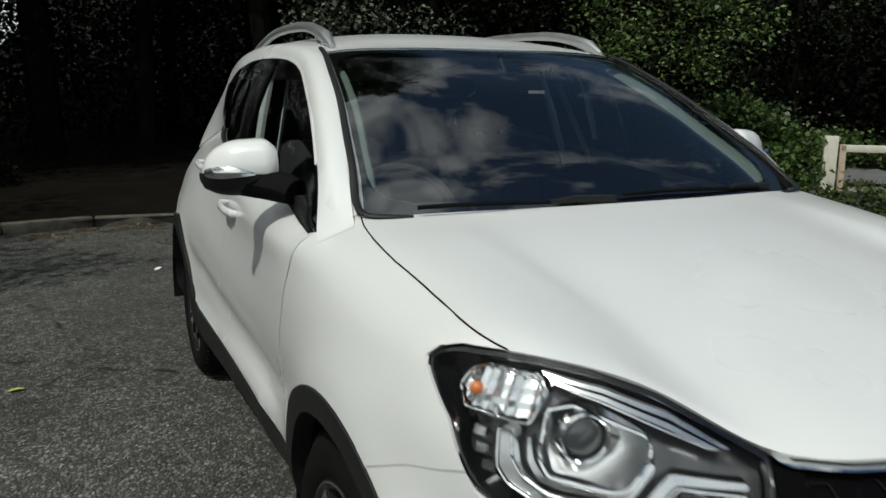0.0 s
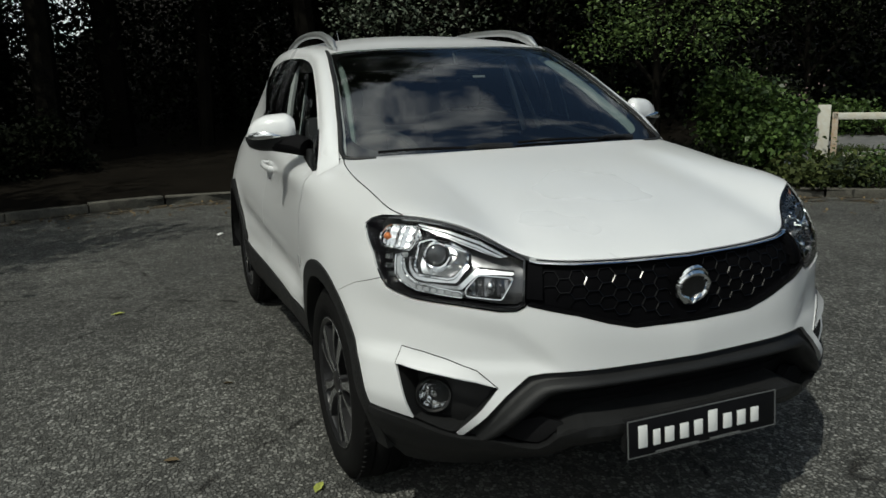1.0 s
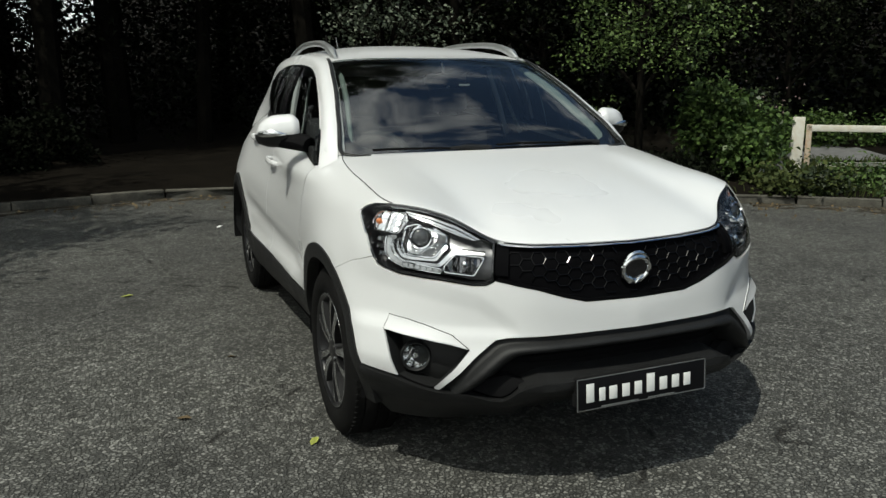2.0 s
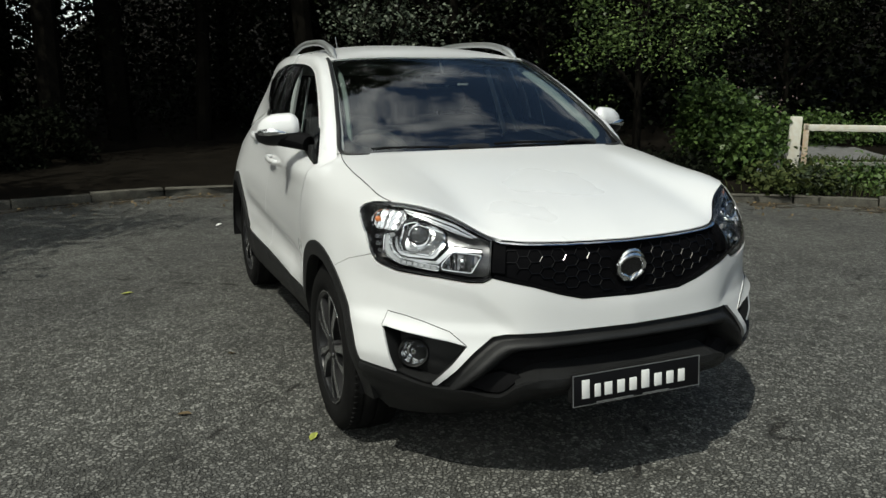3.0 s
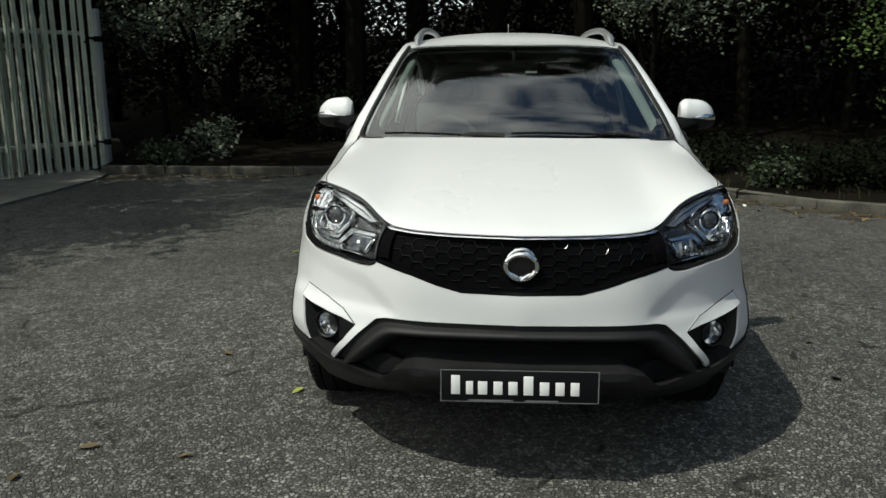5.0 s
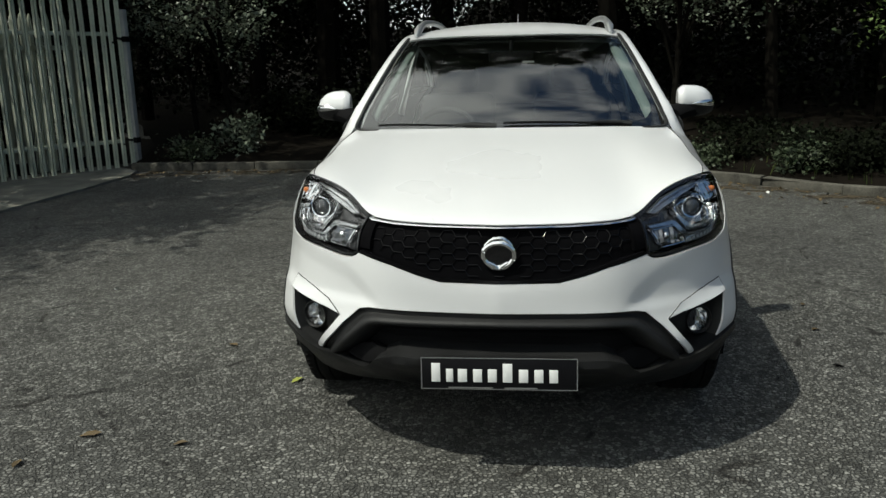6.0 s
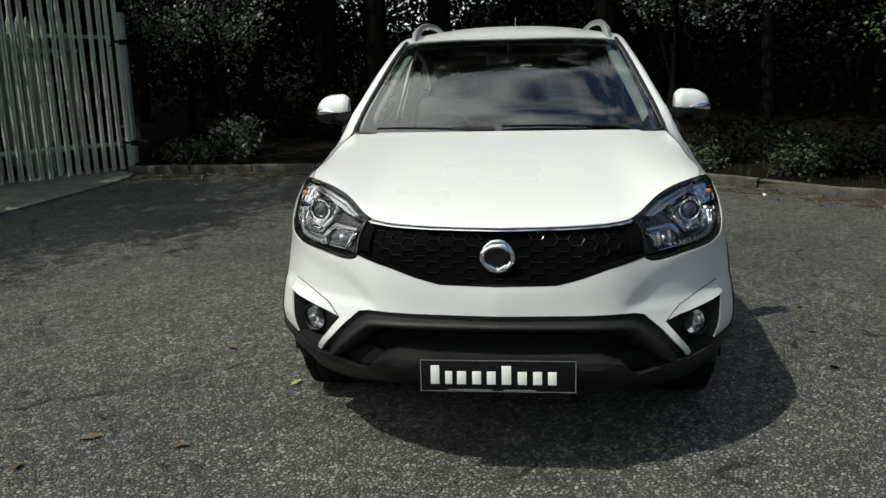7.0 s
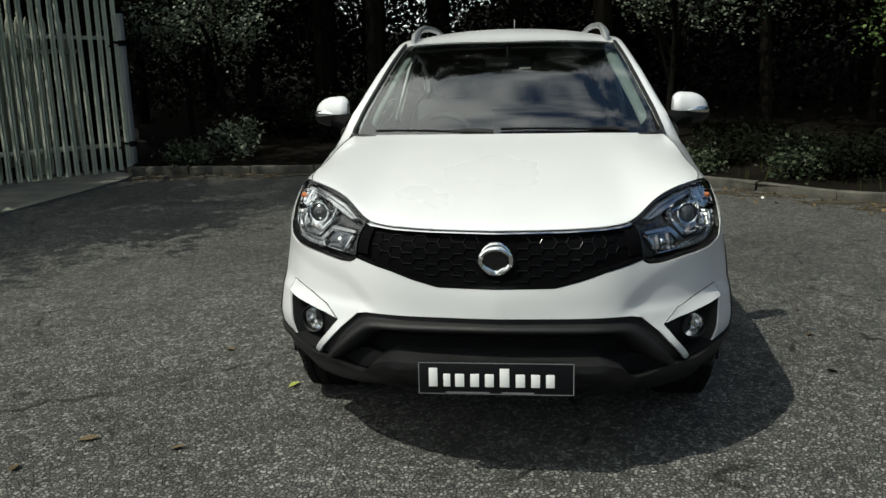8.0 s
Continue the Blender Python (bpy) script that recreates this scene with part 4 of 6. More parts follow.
# fog lamps in their triangular black housings
FOG = [(.901, .600), (.847, .447), (.742, .416), (.718, .419), (.645, .494), (.598, .555), (.66, .570), (.75, .584), (.885, .601)]
for s in (1, -1):
    side = (lambda c: c) if s > 0 else mirrored
    house = part("fog_lamp_housing", side(panel(FOG, body, .018, .02, out=-.085, gap=0)), M["plastic"], car, "black triangular fog lamp housing")
    wall = dense(FOG, .02)
    nw = len(wall)
    wv = [tuple(p) for p in body(wall[:, 0], wall[:, 1], -.006)] + [tuple(p) for p in body(wall[:, 0], wall[:, 1], -.087)]
    part("housing_wall", side((wv, [(k, (k + 1) % nw, nw + (k + 1) % nw, nw + k) for k in range(nw)])), M["plastic"], house)
    c = Vector((.708, -.606, .502))
    rot = Matrix.Translation(c) @ Vector((.38, -1, .05)).normalized().to_track_quat("Z", "Y").to_matrix().to_4x4()
    for nm, prof, key, lab in (("fog_ring", [(.0, .050), (.018, .049), (.023, .045), (.018, .041), (.0, .040)], "plastic", ""),
                               ("fog_reflector", [(.010, .041), (.002, .036), (-.012, .024), (-.018, .006), (-.018, .0005)], "fog_mirror", ""),
                               ("fog_bulb", [(-.016, .010), (.004, .010), (.010, .007), (.011, .0005)], "chrome", ""),
                               ("fog_lens", [(.012, .042), (.018, .033), (.023, .017), (.026, .0005)], "lamp_glass", "clear round fog lamp lens")):
        v, f = revolve([(a * 1.1, b * 1.1) for a, b in prof], 9 if nm == "fog_reflector" else 28, "z")
        ob = part(nm, side(([tuple(rot @ Vector(p)) for p in v], f)), M[key], house, lab, smooth=nm != "fog_reflector")
        ob.visible_shadow = key != "lamp_glass"
    trim = [(.895, .652), (.901, .603), (.885, .604), (.75, .588), (.66, .574), (.598, .558), (.656, .604), (.75, .631), (.82, .645)]
    q = dense([trim[5], trim[6], trim[7], trim[8], trim[0], trim[1]], .015, closed=False)
    # black tube stands in for the shadowed panel gap round the brow
    part("brow_seam", side(tube([tuple(p) for p in body(q[:, 0], q[:, 1], .0045)], .0017, 5)), M["matt_black"], bumper)
    part("fog_brow", side(panel(trim, body, .018, .012, out=.006, gap=.001)), M["paint"], bumper)

# number plate with bars in place of the lettering
plate_m = Matrix.Translation((0, -.945, .4075)) @ pose(0, 0, 0, -3, -.5, 0)
plate = part("number_plate", box(-.264, .264, -.006, .006, -.056, .056, .003, plate_m), M["plate_black"], car, "black show plate with white marks")
part("plate_holder", box(-.255, .255, .006, .045, -.05, .05, .006, plate_m), M["plastic"], plate)
x = -.228
for w, h in ((.050, .066), (.040, .046), (.052, .046), (.050, .046), (.050, .046), (.054, .066), (.052, .046), (.050, .046), (.048, .046)):
    wide = w * .60
    part("plate_mark", box(x, x + wide, -.0085, -.0055, -.030, -.030 + h, .0012, plate_m), M["white_plastic"], plate)
    x += w
for bx in ((-.264, .264, .053, .056), (-.264, .264, -.056, -.054), (-.264, -.261, -.054, .053), (.261, .264, -.054, .053)):
    part("plate_border", box(bx[0], bx[1], -.0075, -.0055, bx[2], bx[3], 0, plate_m), M["rail"], plate)
part("plate_small_text", box(-.17, -.02, -.0075, -.0055, -.052, -.048, 0, plate_m), M["rail"], plate)
part("plate_small_text", box(.02, .13, -.0075, -.0055, -.052, -.048, 0, plate_m), M["rail"], plate)

# windscreen, pillars, roof, side glass
ws_low = chain(both([(0, .175, 1.118), (.3, .19, 1.118), (.55, .23, 1.118), (.69, .285, 1.121), (.730, .300, 1.132)]))
ws_top = chain(both([(0, .908, 1.572), (.25, .921, 1.571), (.42, .953, 1.567), (.53, .993, 1.560), (.570, 1.022, 1.554)]))
ks = np.linspace(0, 1, 4000)
t_ws = float(ks[np.argmin(np.abs(K1(ks)[:, 1] - 1.022))])


def k1_ws(t):
    return K1(np.asarray(t) * t_ws)


ws_s = with_out(coons(ws_low, ws_top, mirror_curve(k1_ws), k1_ws, lambda s, t: np.concatenate([0 * s, -.014 * np.sin(np.pi * t) * (1 - np.abs(2 * s - 1) ** 3), .014 * np.sin(np.pi * t) * (1 - np.abs(2 * s - 1) ** 3)], -1)))
screen = part("windscreen", panel([(0, 0), (1, 0), (1, 1), (0, 1)], lambda s, t, o=0.0: ws_s(s, t, o), .03, .004, .0, edge=.5), M["glass"], car, "windscreen glass reflecting clouds and trees")
screen.visible_shadow = False
band = [(0, 0), (1, 0), (1, 1), (0, 1)]
frit = [(.022, .06), (.978, .06), (.984, .965), (.016, .965)]
part("screen_border", panel(band, lambda s, t, o=0.0: ws_s(s, t, o), .03, .002, 0, out=-.007, holes=[soft_loop(frit, .12)]), M["matt_black"], screen)
for s in (1, -1):
    side = (lambda c: c) if s > 0 else mirrored
    bend = chain([(.600, .224, 1.127), (.670, .240, 1.130), (.705, .262, 1.134), tuple(K1(np.array(.02))), tuple(K1(np.array(.04)))])
    ed = [tuple(p) for p in bend(np.linspace(0, .9, 14))] + [tuple(p) for p in K1(np.linspace(.045, t_ws * 1.04, 30))]
    part("screen_trim", side(tube([(p[0] + .006, p[1] - .004, p[2] + .004) for p in ed], .008, 8, squash=(1.2, .7))), M["plastic"], car, "black windscreen edge trim")


def pillar(t, w, out=0.0):
    a, b = K1(t), K2(t)
    w3 = np.asarray(w, float)[..., None]
    p = a * (1 - w3) + b * w3
    bow = np.sin(np.pi * np.asarray(w, float))[..., None]
    return p + bow * np.array([.013, -.006, .014]) * np.clip(1.2 - np.asarray(t, float)[..., None] * .4, 0, 1) + np.array([1, 0, .3]) * np.asarray(out, float)[..., None] if np.ndim(out) else \
        p + bow * np.array([.013, -.006, .014]) * np.clip(1.2 - np.asarray(t, float)[..., None] * .4, 0, 1) + np.array([.9, 0, .4]) * out


def side_glass(y, w, out=0.0):
    y = np.asarray(y, float)
    yk = K2(ks)[:, 1]
    up = K2(np.interp(y, yk, ks))
    us = np.interp(y, plan_curve(np.linspace(PLAN_U[6], PLAN_U[16], 900))[:, 1], np.linspace(PLAN_U[6], PLAN_U[16], 900))
    low = shell(us, belt_z(y))
    low[..., 1] = y
    w3 = np.asarray(w, float)[..., None]
    p = low * (1 - w3) + up * w3
    p[..., 0] += .018 * np.sin(np.pi * np.asarray(w, float)) + out
    return p


def roof_s(s, t, out=0.0):
    s, t = np.asarray(s, float), np.asarray(t, float)
    a = 2 * s - 1
    y0 = 1.020 - .115 * (1 - np.abs(a) ** 2.2)
    y1 = 3.20 + .05 * (1 - a * a)
    y = y0 + (y1 - y0) * t
    k = K1(np.interp(np.clip(y, 1.022, 3.2), K1(ks)[:, 1], ks))
    crown = np.interp(y, [.90, 1.05, 1.35, 1.7, 2.6, 3.2], [.020, .033, .047, .055, .050, .042])
    z = k[..., 2] + crown * (1 - np.abs(a) ** 2.4) + out
    return np.stack([k[..., 0] * a, y, z], -1)


part("roof", panel([(0, 0), (1, 0), (1, 1), (0, 1)], roof_s, .03, .015, 0, edge=.5), M["paint"], car)
for s in (1, -1):
    side = (lambda c: c) if s > 0 else mirrored
    part("roof_pillar", side(panel([(0, 0), (1, 0), (1, 1), (0, 1)], pillar, .05, .02, 0, edge=.4, flip=True)), M["paint"], car, "white windscreen pillar and roof edge")
    # the pillar's foot flows out of the wing
    fw, ft = np.meshgrid(np.linspace(.13, 1, 12), np.linspace(0, 1, 10))
    start = body(1.71 + (uy(.30) - 1.71) * fw, 1.1215 - .0515 * fw, .0008)
    foot = body(uy(.30) + (uy(.365) - uy(.30)) * fw, 1.132 - .046 * fw, .0008)
    stop, ahead = pillar(.06 + 0 * fw, fw, .0008), pillar(.10 + 0 * fw, fw, .0008)
    g0, g1 = (foot - start) * 1.6, (ahead - stop) * (np.linalg.norm(stop - start, axis=-1) / np.linalg.norm(ahead - stop, axis=-1))[..., None]
    h = ft[..., None]
    fp = start * (1 - 3 * h ** 2 + 2 * h ** 3) + g0 * (h - 2 * h ** 2 + h ** 3) + stop * (3 * h ** 2 - 2 * h ** 3) + g1 * (h ** 3 - h ** 2)
    part("pillar_foot", side(([tuple(p) for p in fp.reshape(-1, 3)], [(12 * i + k, 12 * i + 12 + k, 12 * i + 13 + k, 12 * i + 1 + k) for i in range(9) for k in range(11)])), M["paint"], car)
    glass_loop = [(.375, .02), (.60, .005), (1.0, 0), (1.6, 0), (2.1, .0), (2.50, .03), (2.47, .28), (2.38, .53), (2.22, .74), (1.98, .89), (1.7, .95), (1.3, .965), (1.0, .968), (.80, .965), (.62, .95), (.5, .935), (.41, .87)]
    glass = part("side_window", side(panel(glass_loop, side_glass, .05, .005, 0, out=.002)), M["dark_glass"], car, "dark tinted side windows")
    glass.visible_shadow = False
    for y0, y1, nm in ((1.36, 1.46, "middle_pillar"), (2.20, 2.26, "rear_pillar")):
        part(nm, side(panel([(y0, .0), (y1, .0), (y1 - .02, .93 if y0 < 2 else .72), (y0 - .02, .935 if y0 < 2 else .75)], side_glass, .04, .02, 0, out=.006)), M["gloss_black"], car, "gloss black door pillar")
    part("mirror_corner", side(panel([(.40, .01), (.66, .01), (.56, .30), (.47, .55), (.42, .6)], side_glass, .03, .02, 0, out=.008)), M["plastic"], car)
    ledge = [tuple(p) for p in side_glass(np.linspace(.38, 2.48, 40), np.zeros(40), .004)]
    part("belt_trim", side(tube(ledge, .009, 6)), M["plastic"], car)
    tq = [(2.515, .0), (2.8, 0), (3.0, 0), (3.16, .06), (3.16, 1), (2.2, 1), (1.7, 1), (1.25, 1), (.95, 1), (.72, 1), (.52, 1), (.52, .945), (.62, .962), (.80, .976), (1.0, .979), (1.3, .976), (1.7, .962), (1.99, .902), (2.235, .75), (2.395, .535), (2.485, .28)]
    part("window_surround", side(panel(tq, side_glass, .035, .02, .0006, out=.001)), M["paint"], car, "white roof side and rear pillar")
    part("side_lining", side(panel(tq, side_glass, .06, .004, .0, out=-.026)), M["cabin"], car)
    part("pillar_lining", side(panel([(0.01, .02), (.99, .02), (.99, .98), (0.01, .98)], pillar, .06, .004, 0, out=-.022, flip=True)), M["pillar_grey"], car)
    inner = [(p[0] - .032, p[1] + .030, p[2] - .032) for p in K1(np.linspace(.02, t_ws, 16))]
    part("pillar_trim", side(tube(inner, [.034] * 13 + [.030, .024, .016], 10, squash=(1, .55))), M["pillar_grey"], car, "grey windscreen pillar trim")
    # roof rail: front foot rises, bar runs back, rear foot falls
    lift = .022
    rail = [(.561, 1.13, 1.566), (.559, 1.17, 1.588), (.556, 1.25, 1.613), (.551, 1.38, 1.636), (.546, 1.57, 1.650), (.538, 1.80, 1.656), (.527, 2.05, 1.650), (.515, 2.28, 1.628), (.505, 2.45, 1.600), (.50, 2.53, 1.57)]
    rail_c = chain([(a - .028, b - .02, c + lift) for a, b, c in rail])
    part("roof_rail", side(tube([tuple(p) for p in rail_c(np.linspace(0, 1, 40))], [.021 - .004 * math.sin(math.pi * q) for q in np.linspace(0, 1, 40)], 10, squash=(.85, 1.0))), M["rail"], car, "satin silver raised roof rail")
    part("rail_foot", side(tube([(.533, 1.06, 1.576), (.531, 1.13, 1.608), (.527, 1.23, 1.636), (.524, 1.33, 1.650)], [.010, .026, .022, .006], 10, squash=(.9, .9))), M["rail"], car)

# tailgate closes the back
rear_top = chain(both([(0, 3.25, 1.527), (.28, 3.24, 1.505), (.460, 3.20, 1.470), (.504, 3.19, 1.382)]))
rs = body(np.linspace(PLAN_U[-1] - .002, PLAN_U[16], 12), np.full(12, 1.165))
rear_low = chain(both([tuple(p) for p in rs]))
rear_right = chain([tuple(rear_low(np.array(1.0))), (.545, 3.23, 1.27), tuple(rear_top(np.array(1.0)))])
rear_s = with_out(coons(rear_low, rear_top, mirror_curve(rear_right), rear_right))
gate = part("tailgate", panel([(0, 0), (1, 0), (1, 1), (0, 1)], lambda s, t, o=0.0: rear_s(s, t, -o), .05, .01, 0, flip=True), M["paint"], car)
part("rear_glass", panel(soft_loop([(.1, .12), (.9, .12), (.86, .9), (.14, .9)], .05), lambda s, t, o=0.0: rear_s(s, t, -o), .05, .004, 0, out=.006, flip=True), M["dark_glass"], gate)
rp = [(PLAN_U[16] + .025, .30), (PLAN_U[-1] - .002, .28), (PLAN_U[-1] - .002, 1.165), (PLAN_U[16] + .025, 1.165)]
for s in (1, -1):
    side = (lambda c: c) if s > 0 else mirrored
    part("tailgate_panel", side(panel(rp, body, .05, .01, 0)), M["paint"], gate)
    rb = [q for q in ARCH_R[::-1] if q[1] < .56 and q[0] > uy(2.7)]
    part("rear_bumper", side(panel(rb[::-1] + [(PLAN_U[16] + .02, .25), (PLAN_U[16] + .02, .74), (PLAN_U[16] - .1, .545)], body, .05, .02, .001)), M["plastic"], car)

# floor pan, inner shell and bulkhead keep the inside dark
part("floor_pan", joined(chunk_of(box(-.78, .78, .45, 3.25, .24, .30, .02)), chunk_of(box(-.50, .50, -.60, .46, .25, .31, .02))), M["matt_black"], car)
part("engine_bay", box(-.46, .46, -.62, .16, .30, .84, .05), M["matt_black"], car)
for s in (1, -1):
    side = (lambda c: c) if s > 0 else mirrored
    inn = [(uy(.52), .30), (uy(.45), 1.0), (uy(.50), 1.075)] + [(uy(y), belt_z(y) - .02) for y in (1, 1.6, 2.2)] + [(uy(2.2), .8), (uy(2.1), .5), (uy(2.1), .30)]
    part("door_lining", side(panel(inn, body, .08, .01, 0, out=-.07)), M["cabin"], car)
    wing_in = [(1.0, .82), (1.16, .95), (1.30, 1.03), (1.6, 1.08), (uy(.30), 1.1), (uy(.40), 1.0), (uy(.48), .8), (uy(.3), .82), (1.3, .80)]
    part("wing_lining", side(panel(wing_in, body, .06, .01, 0, out=-.04)), M["matt_black"], car)
# underside of the bonnet
part("bonnet_lining", panel([(.03, .03), (.97, .03), (.97, .97), (.03, .97)], lambda s, t, o=0.0: hood_s(s, t, o), .08, .01, 0, out=-.03), M["matt_black"], car)
part("headlining", panel([(.04, .02), (.96, .02), (.96, .97), (.04, .97)], roof_s, .08, .01, 0, out=-.035), M["cabin_light"], car)

# cabin
dv, df = [], []
prof = [(.26, 1.06), (.45, 1.085), (.62, 1.075), (.72, 1.03), (.74, .92), (.68, .70)]
for xx in np.linspace(-.70, .70, 15):
    hump = .035 * math.exp(-((xx + .36) / .17) ** 2)
    for k, (yy, zz) in enumerate(prof):
        dv.append((xx, yy, zz + (hump if 1 <= k <= 2 else 0)))
df = [(i * 6 + k, i * 6 + k + 1, (i + 1) * 6 + k + 1, (i + 1) * 6 + k) for i in range(14) for k in range(5)]
part("dashboard", (dv, df), M["cabin"], car, "dark plastic dashboard")
wheel_m = Matrix.Translation((-.36, .86, 1.02)) @ pose(0, 0, 0, 62, 0, 0)
steer = part("steering_wheel", ring(.185, .185, .016, wheel_m), M["cabin"], car)
part("steering_hub", revolve([(-.02, .0005), (-.02, .06), (.02, .065), (.025, .0005)], 20, "y", (-.36, .87, 1.015)), M["cabin"], steer)
part("steering_spoke", joined(tube([tuple(wheel_m @ Vector((-.18, 0, 0))), tuple(wheel_m @ Vector((.18, 0, 0)))], .018, 8), tube([tuple(wheel_m @ Vector((0, 0, 0))), tuple(wheel_m @ Vector((0, -.18, 0)))], .018, 8)), M["cabin"], steer)
for sx in (-.36, .36):
    seat = part("front_seat", box(sx - .25, sx + .25, 1.05, 1.55, .52, .68, .06), M["seat"], car, "dark cloth front seat")
    tilt = Matrix.Translation((sx, 1.52, .64)) @ pose(0, 0, 0, -14, 0, 0)
    part("seat_back", box(-.24, .24, -.07, .07, 0, .62, .06, tilt), M["seat"], seat)
    part("headrest", box(-.13, .13, -.05, .05, .64, .80, .05, tilt), M["seat"], seat)
    part("headrest_post", joined(tube([tuple(tilt @ Vector((-.06, 0, .58))), tuple(tilt @ Vector((-.06, 0, .68)))], .007, 6), tube([tuple(tilt @ Vector((.06, 0, .58))), tuple(tilt @ Vector((.06, 0, .68)))], .007, 6)), M["cabin"], seat)
    s = 1 if sx > 0 else -1
    part("seat_belt", tube([(s * .605, 1.60, 1.52), (s * .655, 1.57, 1.34), (s * .705, 1.53, 1.12)], .017, 6, squash=(.6, 1)), M["belt"], car, "pale seat belt on the door pillar")
    part("belt_strap", tube([(s * .588, 1.43, 1.47), (s * .63, 1.37, 1.32), (s * .68, 1.30, 1.14)], .012, 6, squash=(.4, 1)), M["cabin_light"], car, "pale seat belt on the door pillar")
    part("pillar_lining", tube([(s * .635, 1.66, 1.50), (s * .70, 1.64, 1.3), (s * .745, 1.62, 1.08)], .03, 6, squash=(.5, 1)), M["cabin"], car)
# added dark panel, no known part, that blocks light from the back
part("rear_light_block", ([(-.70, 2.6, .7), (.70, 2.6, .7), (.66, 2.6, 1.2), (.53, 2.6, 1.50), (-.53, 2.6, 1.50), (-.66, 2.6, 1.2)], [(0, 1, 2, 3, 4, 5)]), M["cabin"], car, smooth=False)
part("rear_bench", box(-.60, .60, 2.0, 2.25, .5, 1.15, .07), M["seat"], car)
rear_mirror = part("rear_view_mirror", box(-.12, .12, .83, .87, 1.425, 1.49, .018), M["gloss_black"], car)
part("mirror_stem", tube([(0, .86, 1.49), (0, .90, 1.545)], .012, 8), M["gloss_black"], rear_mirror)
part("sun_visor_label", box(.06, .12, .80, .804, 1.425, 1.435, 0), M["cabin_light"], car)

# wipers
for nm, path in (("wiper", [(-.05, .19, 1.150), (-.25, .185, 1.155), (-.52, .20, 1.160), (-.60, .215, 1.157)]), ("wiper", [(.56, .25, 1.150), (.38, .215, 1.158), (.10, .195, 1.165), (-.02, .19, 1.163)])):
    path = [(x, y - .008, z - .002) for x, y, z in path]
    c = chain(path)
    w = part(nm, tube([tuple(p) for p in c(np.linspace(0, 1, 16))], .0055, 6, squash=(.8, 1)), M["matt_black"], car, "black wiper on the windscreen base")
    part("wiper_arm", tube([path[0], (path[0][0] - .12, path[0][1], path[0][2] + .008), path[1]], [.014, .011, .006], 8), M["plastic"], w)
cowl = [(-.70, .25, 1.115), (-.45, .19, 1.112), (0, .16, 1.112), (.45, .19, 1.112), (.70, .25, 1.115)]
cc = chain(cowl)(np.linspace(0, 1, 24))
part("cowl", (([tuple(p) for p in cc] + [(p[0], p[1] + .10, p[2] + .012) for p in cc]), [(k, k + 1, 25 + k, 24 + k) for k in range(23)]), M["plastic"], car)

# door mirrors
for s in (1, -1):
    side = (lambda c: c) if s > 0 else mirrored
    nx, ny = 18, 20

    def mirror_shape(z_lo, z_hi, grow=0.0):
        """A shell housing: flat towards the back, domed towards the front, tapering outwards."""
        vs, fs = [], []
        us, ws = np.linspace(0, 1, nx), np.linspace(0, 2 * math.pi, ny + 1)[:-1]
        for a in us:
            x = .828 + .187 * a
            cap = (1 - max(0, (a - .45) / .55) ** 2.2 * .985) ** .5 * (1 - max(0, (.2 - a) / .2) ** 2 * .30)
            for w in ws:
                cw, sw = math.cos(w), math.sin(w)
                cw, sw = math.copysign(abs(cw) ** .8, cw), math.copysign(abs(sw) ** .9, sw)
                dep = .066 if cw < 0 else .030
                hi, lo = .086 * cap, .066 * cap ** .7
                z = 1.219 + (sw * hi if sw > 0 else sw * lo) - .012 * a
                z = min(max(z, z_lo - .012 * a), z_hi)
                y = .665 + .05 * a + cw * (dep + grow) * cap
                vs.append((x + (grow if a > .9 else 0), y, z))
        for i in range(nx - 1):
            for k in range(ny):
                j = (k + 1) % ny
                fs.append((i * ny + k, (i + 1) * ny + k, (i + 1) * ny + j, i * ny + j))
        fs += [tuple(range(ny)), tuple(reversed(range((nx - 1) * ny, nx * ny)))]
        return vs, fs
    mirror = part("door_mirror", side(mirror_shape(1.212, 2)), M["paint"], car, "white door mirror with black base")
    part("mirror_base", side(mirror_shape(0, 1.210, .006)), M["plastic"], mirror)
    part("mirror_arm", side(tube([(.792, .585, 1.160), (.815, .615, 1.170), (.86, .650, 1.180), (.94, .69, 1.184)], [.040, .047, .048, .036], 12, squash=(1.15, .9))), M["matt_black"], mirror)
    ind = [(1.010, .678, 1.212), (.999, .652, 1.214), (.980, .630, 1.216), (.957, .614, 1.217), (.930, .605, 1.216), (.895, .602, 1.212)]
    part("mirror_indicator", side(tube(ind, [.010, .015, .017, .016, .012, .003], 10, squash=(.6, 1.0))), M["silver"], mirror, "clear indicator strip in the mirror")
    part("mirror_glass", side(([(.845, .706, 1.165), (.99, .736, 1.160), (.99, .736, 1.258), (.845, .706, 1.280)], [(0, 3, 2, 1)])), M["chrome"], mirror)

